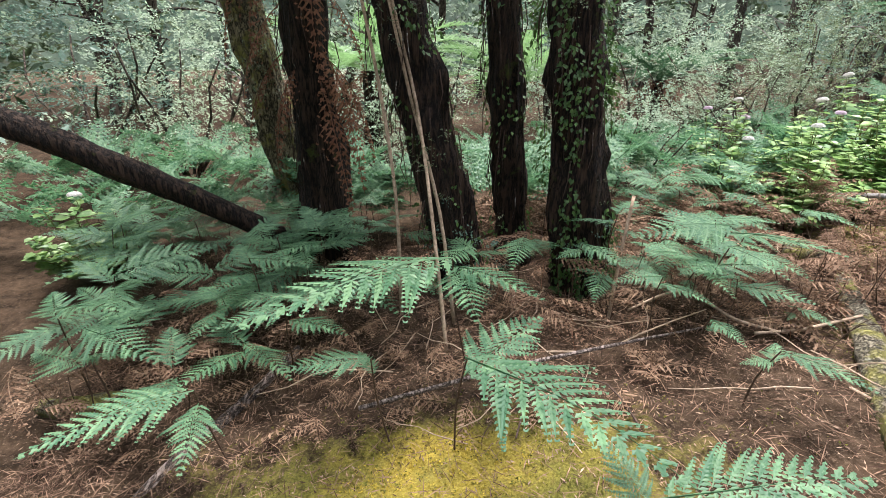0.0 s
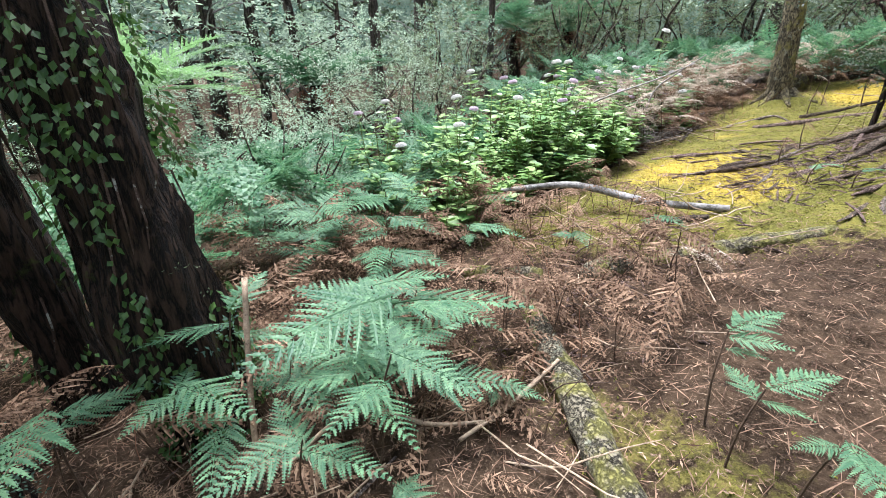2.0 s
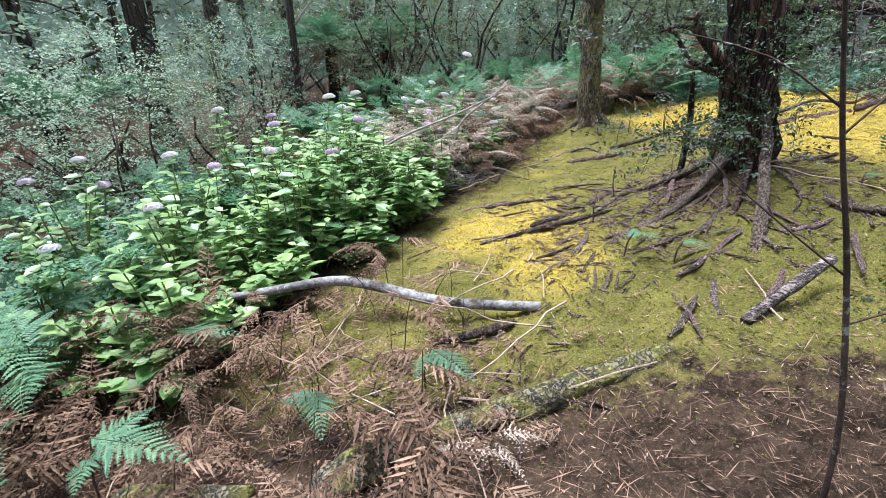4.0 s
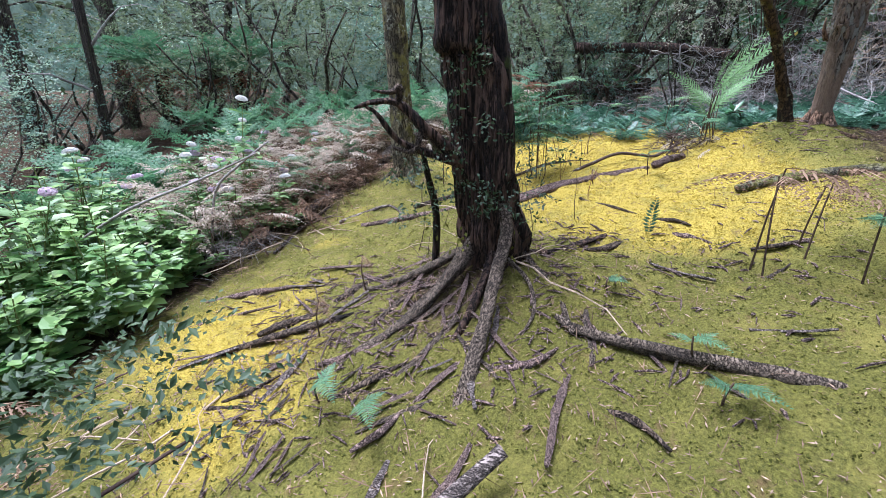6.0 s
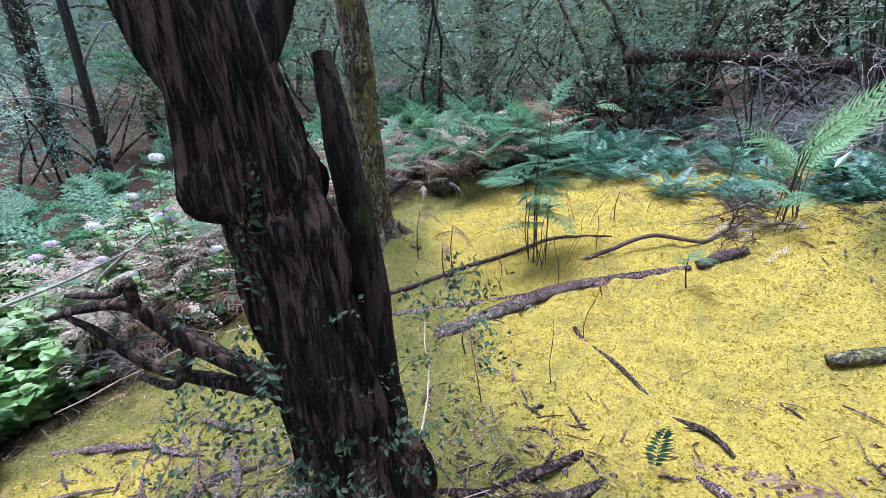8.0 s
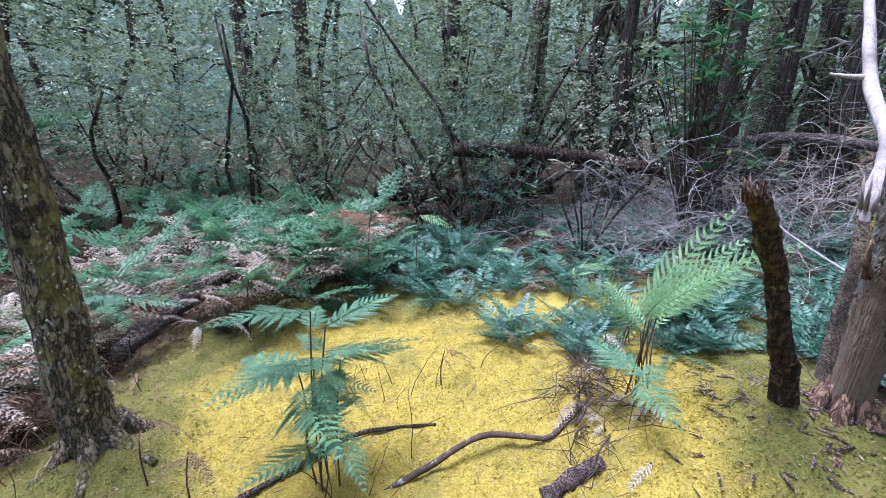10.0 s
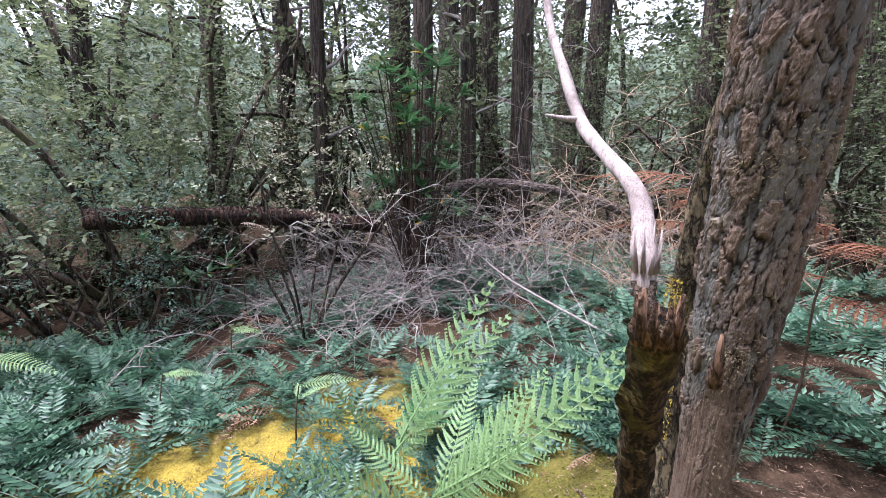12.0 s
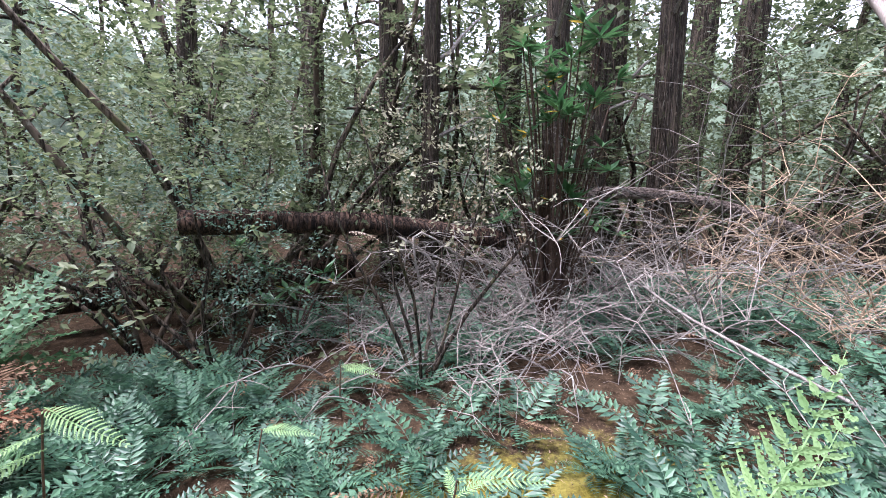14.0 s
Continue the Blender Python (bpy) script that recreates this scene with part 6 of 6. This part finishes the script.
# ragged strips of bark shed about the rooted tree
def strip_mesh(seed):
    r = random.Random(seed)
    v, f = [], []
    n = 8
    for i in range(n + 1):
        u = i / n
        w = (0.035 + 0.02 * r.random()) * (0.35 + 0.65 * math.sin(math.pi * min(0.97, 0.08 + u * 0.9))) 
        o, z = 0.03 * math.sin(u * 4 + seed) + r.uniform(-.006, .006), 0.02 * math.sin(u * 3 + seed * 2)
        v += [(u - 0.5, o - w, z + r.uniform(0, .01)), (u - 0.5, o - w * 0.2, z + 0.016 + r.uniform(0, .012)), (u - 0.5, o + w, z + r.uniform(0, .012)), (u - 0.5, o, z - 0.02)]
    for i in range(n):
        for k in range(4):
            a, b = 4 * i + k, 4 * i + (k + 1) % 4
            f.append((a, b, b + 4, a + 4))
    f += [(3, 2, 1, 0), tuple(4 * n + k for k in range(4))]
    return mesh("bark_strip", v, f, (STRIP_WOOD, ROOT_GREY, DEAD_WOOD, STRIP_WOOD)[seed % 4])


STRIPS = [strip_mesh(k) for k in range(8)]
rnd = random.Random(77)
for k in range(84):
    if k < 54:
        a, q = rnd.uniform(1.75, 3.35), rnd.uniform(0.35, 1.9)
    elif k < 70:
        a, q = rnd.uniform(3.3, 4.9), rnd.uniform(0.4, 1.5)
    else:
        a, q = rnd.uniform(0.2, 1.9), rnd.uniform(0.4, 1.6)
    x, y = 5.75 + q * math.cos(a), 2.0 + 1.1 * q * math.sin(a)
    size = rnd.uniform(0.14, 0.5)
    turn = a + rnd.gauss(0, 0.45)
    dx, dy = math.cos(turn) * size * 0.5, math.sin(turn) * size * 0.5
    rise = math.atan2(gz(x + dx, y + dy) - gz(x - dx, y - dy), size)
    top = thing("bark_strip", "ragged strip of shed bark on moss", "bark strip", "shed bark strips", Matrix.Translation(on(x, y, 0.012 + swell(x, y))) @ Matrix.Rotation(turn, 4, 'Z') @ Matrix.Rotation(-rise, 4, 'Y') @ Matrix.Rotation(rnd.uniform(-.3, .3), 4, 'X') @ Matrix.Diagonal((size, size * rnd.uniform(0.6, 1.1), size, 1)))
    part("bark", STRIPS[k % 8], top)

# standing dead fern stalks
STALKS = [mesh("stalk", *tube(limb_points((0, 0, -0.03), (0, 0, 1), 1.0, random.Random(500 + k), -0.1, 5), [0.009, 0.008, 0.007, 0.006, 0.004, 0.002], 5), (FERN_RUST, STEM, TWIG_DARK)[k % 3]) for k in range(6)]
for x, y in scatter(120, 0.7, 3.3, 2.3, 1.0, 0.35) + scatter(34, 2.9, 3.5, 0.9, 0.8, 0.5) + scatter(46, 7.4, 4.4, 1.6, 0.8, 0.5) + scatter(26, 6.6, 1.9, 1.6, 1.0, 0.4) + scatter(22, 8.6, 1.8, 0.9, 1.0, 0.5):
    h = rnd.uniform(0.16, 0.55)
    top = thing("dead_fern_stalk", "thin reddish-brown dead fern stalk standing in litter", "stalk", "dead fern stalks", Matrix.Translation(on(x, y)) @ Matrix.Rotation(rnd.uniform(0, 6.28), 4, 'Z') @ Matrix.Rotation(rnd.uniform(0, 0.6), 4, 'Y') @ Matrix.Diagonal((h * 0.8, h * 0.8, h, 1)))
    part("stalk", rnd.choice(STALKS), top)

# long thin branches lying over the fern litter
fallen("fallen_branch", "long thin brown branch across fern litter", "branch", [(-1.7, 2.35, 0.12), (-0.9, 2.5, 0.16), (-0.2, 2.65, 0.13), (0.5, 2.85, 0.05)], [0.014, 0.013, 0.011, 0.006], DEAD_WOOD, 0.02, 7, 0.15, 0.1, 23.0)
fallen("fallen_branch", "thin bent grey branch across fern litter", "branch", [(0.1, 3.1, 0.1), (0.42, 3.03, 0.24), (0.7, 2.85, 0.08), (0.95, 2.7, 0.02)], [0.008, 0.011, 0.010, 0.006], TWIG, 0.02, 7, 0.15, 0.1, 24.0)
fallen("fallen_branch", "pale straight stick on fern litter", "branch", [(0.75, 2.72, 0.06), (1.05, 2.71, 0.05), (1.4, 2.7, 0.1)], [0.010, 0.012, 0.009], TWIG, 0.0, 7, 0.15, 0.1, 25.0)

# ---------------------------------------------------------------- litter and moss tufts
def litter():
    r = np.random.default_rng(3)
    n = 76000
    x, y = r.uniform(-4, 13.5, n), r.uniform(-3.5, 5.2, n)
    keep = r.random(n) > np.minimum(moss_gold(x, y) * 1.1, 0.84)
    x, y = x[keep], y[keep]
    k = len(x)
    z = ground_z(x, y) + 0.012 + np.array([swell(a, b) for a, b in zip(x, y)])
    a = r.uniform(0, 6.28, k)
    v, f = leaves(np.stack([x, y, z], 1), np.stack([np.cos(a), np.sin(a), r.normal(size=k) * 0.25], 1), np.stack([r.normal(size=k) * .4, r.normal(size=k) * .4, np.ones(k)], 1), r.uniform(0.010, 0.045, k), r.uniform(0.003, 0.009, k))
    tagged(new("leaf_litter", mesh("leaf_litter", v, f, LITTER)), "scattered dry leaves and bark chips on moss", "litter", kind="stuff")


def tufts(name, mat, n, seed, wanted, label):
    r = np.random.default_rng(int(seed))
    x, y = r.uniform(-2.8, 10.5, n), r.uniform(-0.8, 5.0, n)
    keep = wanted(x, y, r.random(n))
    x, y = x[keep], y[keep]
    k = len(x)
    z = ground_z(x, y) - 0.004 + np.array([swell(a, b) for a, b in zip(x, y)])
    P = np.repeat(np.stack([x, y, z], 1), 3, 0)
    P[:, :2] += r.normal(size=(3 * k, 2)) * 0.008
    D = np.stack([r.normal(size=3 * k), r.normal(size=3 * k), np.full(3 * k, 0.55)], 1)
    v, f = leaves(P, D, np.array([0, 0, 1.0]) + 0.5 * r.normal(size=(3 * k, 3)), r.uniform(0.008, 0.020, 3 * k), 0.009)
    tagged(new(name, mesh(name, v, f, mat)), label, "moss", kind="stuff")


def straw():
    """Dry fern straw in a loose tangle over the litter."""
    r = np.random.default_rng(13)
    n = 90000
    x, y = -3.5 + 14 * r.random(n) ** 1.5, r.uniform(0.5, 5.4, n)
    thick = 1.15 - moss_cover(x, y) * 1.1 + 0.25 * (x < 3.4)
    keep = r.random(n) < thick * 0.8
    x, y = x[keep], y[keep]
    k = len(x)
    z = ground_z(x, y) + r.uniform(0.005, 0.05, k) + np.array([swell(a, b) for a, b in zip(x, y)])
    a = r.uniform(0, 6.28, k)
    L = 0.02 + 0.16 * r.random(k) ** 2.2
    v, f = leaves(np.stack([x, y, z], 1), np.stack([np.cos(a), np.sin(a), r.normal(size=k) * 0.3], 1), np.stack([r.normal(size=k) * .5, r.normal(size=k) * .5, np.ones(k)], 1), L, r.uniform(0.002, 0.006, k))
    tagged(new("fern_straw", mesh("fern_straw", v, f, STRAW)), "loose tangle of dry fern straw", "litter", kind="stuff")


def bark_debris():
    """Broken bark and rotten chips about the foot of the rooted tree."""
    r = np.random.default_rng(23)
    spots = ((5.25, 2.45, 0.75, 0.6, 340), (4.6, 2.9, 0.6, 0.6, 160), (5.3, 1.5, 0.6, 0.45, 160), (6.2, 1.6, 0.5, 0.4, 120), (5.7, 3.3, 0.5, 0.5, 130), (2.2, 2.9, 0.8, 0.5, 160), (8.7, -0.1, 0.5, 0.5, 120), (3.2, 3.0, 0.7, 0.5, 160), (6.0, 0.6, 0.8, 0.5, 110))
    x = np.concatenate([cx + rx * r.normal(size=n) * 0.6 for cx, cy, rx, ry, n in spots])
    y = np.concatenate([cy + ry * r.normal(size=n) * 0.6 for cx, cy, rx, ry, n in spots])
    pieces = []
    for a, b in zip(x, y):
        q = r.uniform(0, 6.28)
        L, w = r.uniform(0.03, 0.16), r.uniform(0.004, 0.014)
        z = gz(a, b) + swell(a, b) + 0.008
        d = Vector((math.cos(q), math.sin(q), r.normal() * 0.12))
        o = Vector((a, b, z))
        pieces.append(tube([o - d * L * 0.5, o + Vector((0, 0, 0.006)), o + d * L * 0.5], [w * 0.4, w * 0.6, w * 0.3], 4, 0.3, 0, q))
    tagged(new("bark_debris", mesh("bark_debris", *join(*pieces), STRIP_WOOD)), "broken bark and rotten wood chips on moss", "debris", kind="stuff")


bark_debris()
straw()
litter()
tufts("golden_moss", MOSS_TUFT, 270000, 4, lambda x, y, q: (moss_gold(x, y) + 0.25 * (q - 0.5) > 0.5) & (q < 0.8), "golden moss tufts carpeting the shelf")
tufts("olive_moss", MOSS_OLIVE, 130000, 5, lambda x, y, q: (moss_gold(x, y) < 0.6) & (moss_cover(x, y) * 1.1 > q + 0.2), "olive green moss tufts on the slope")
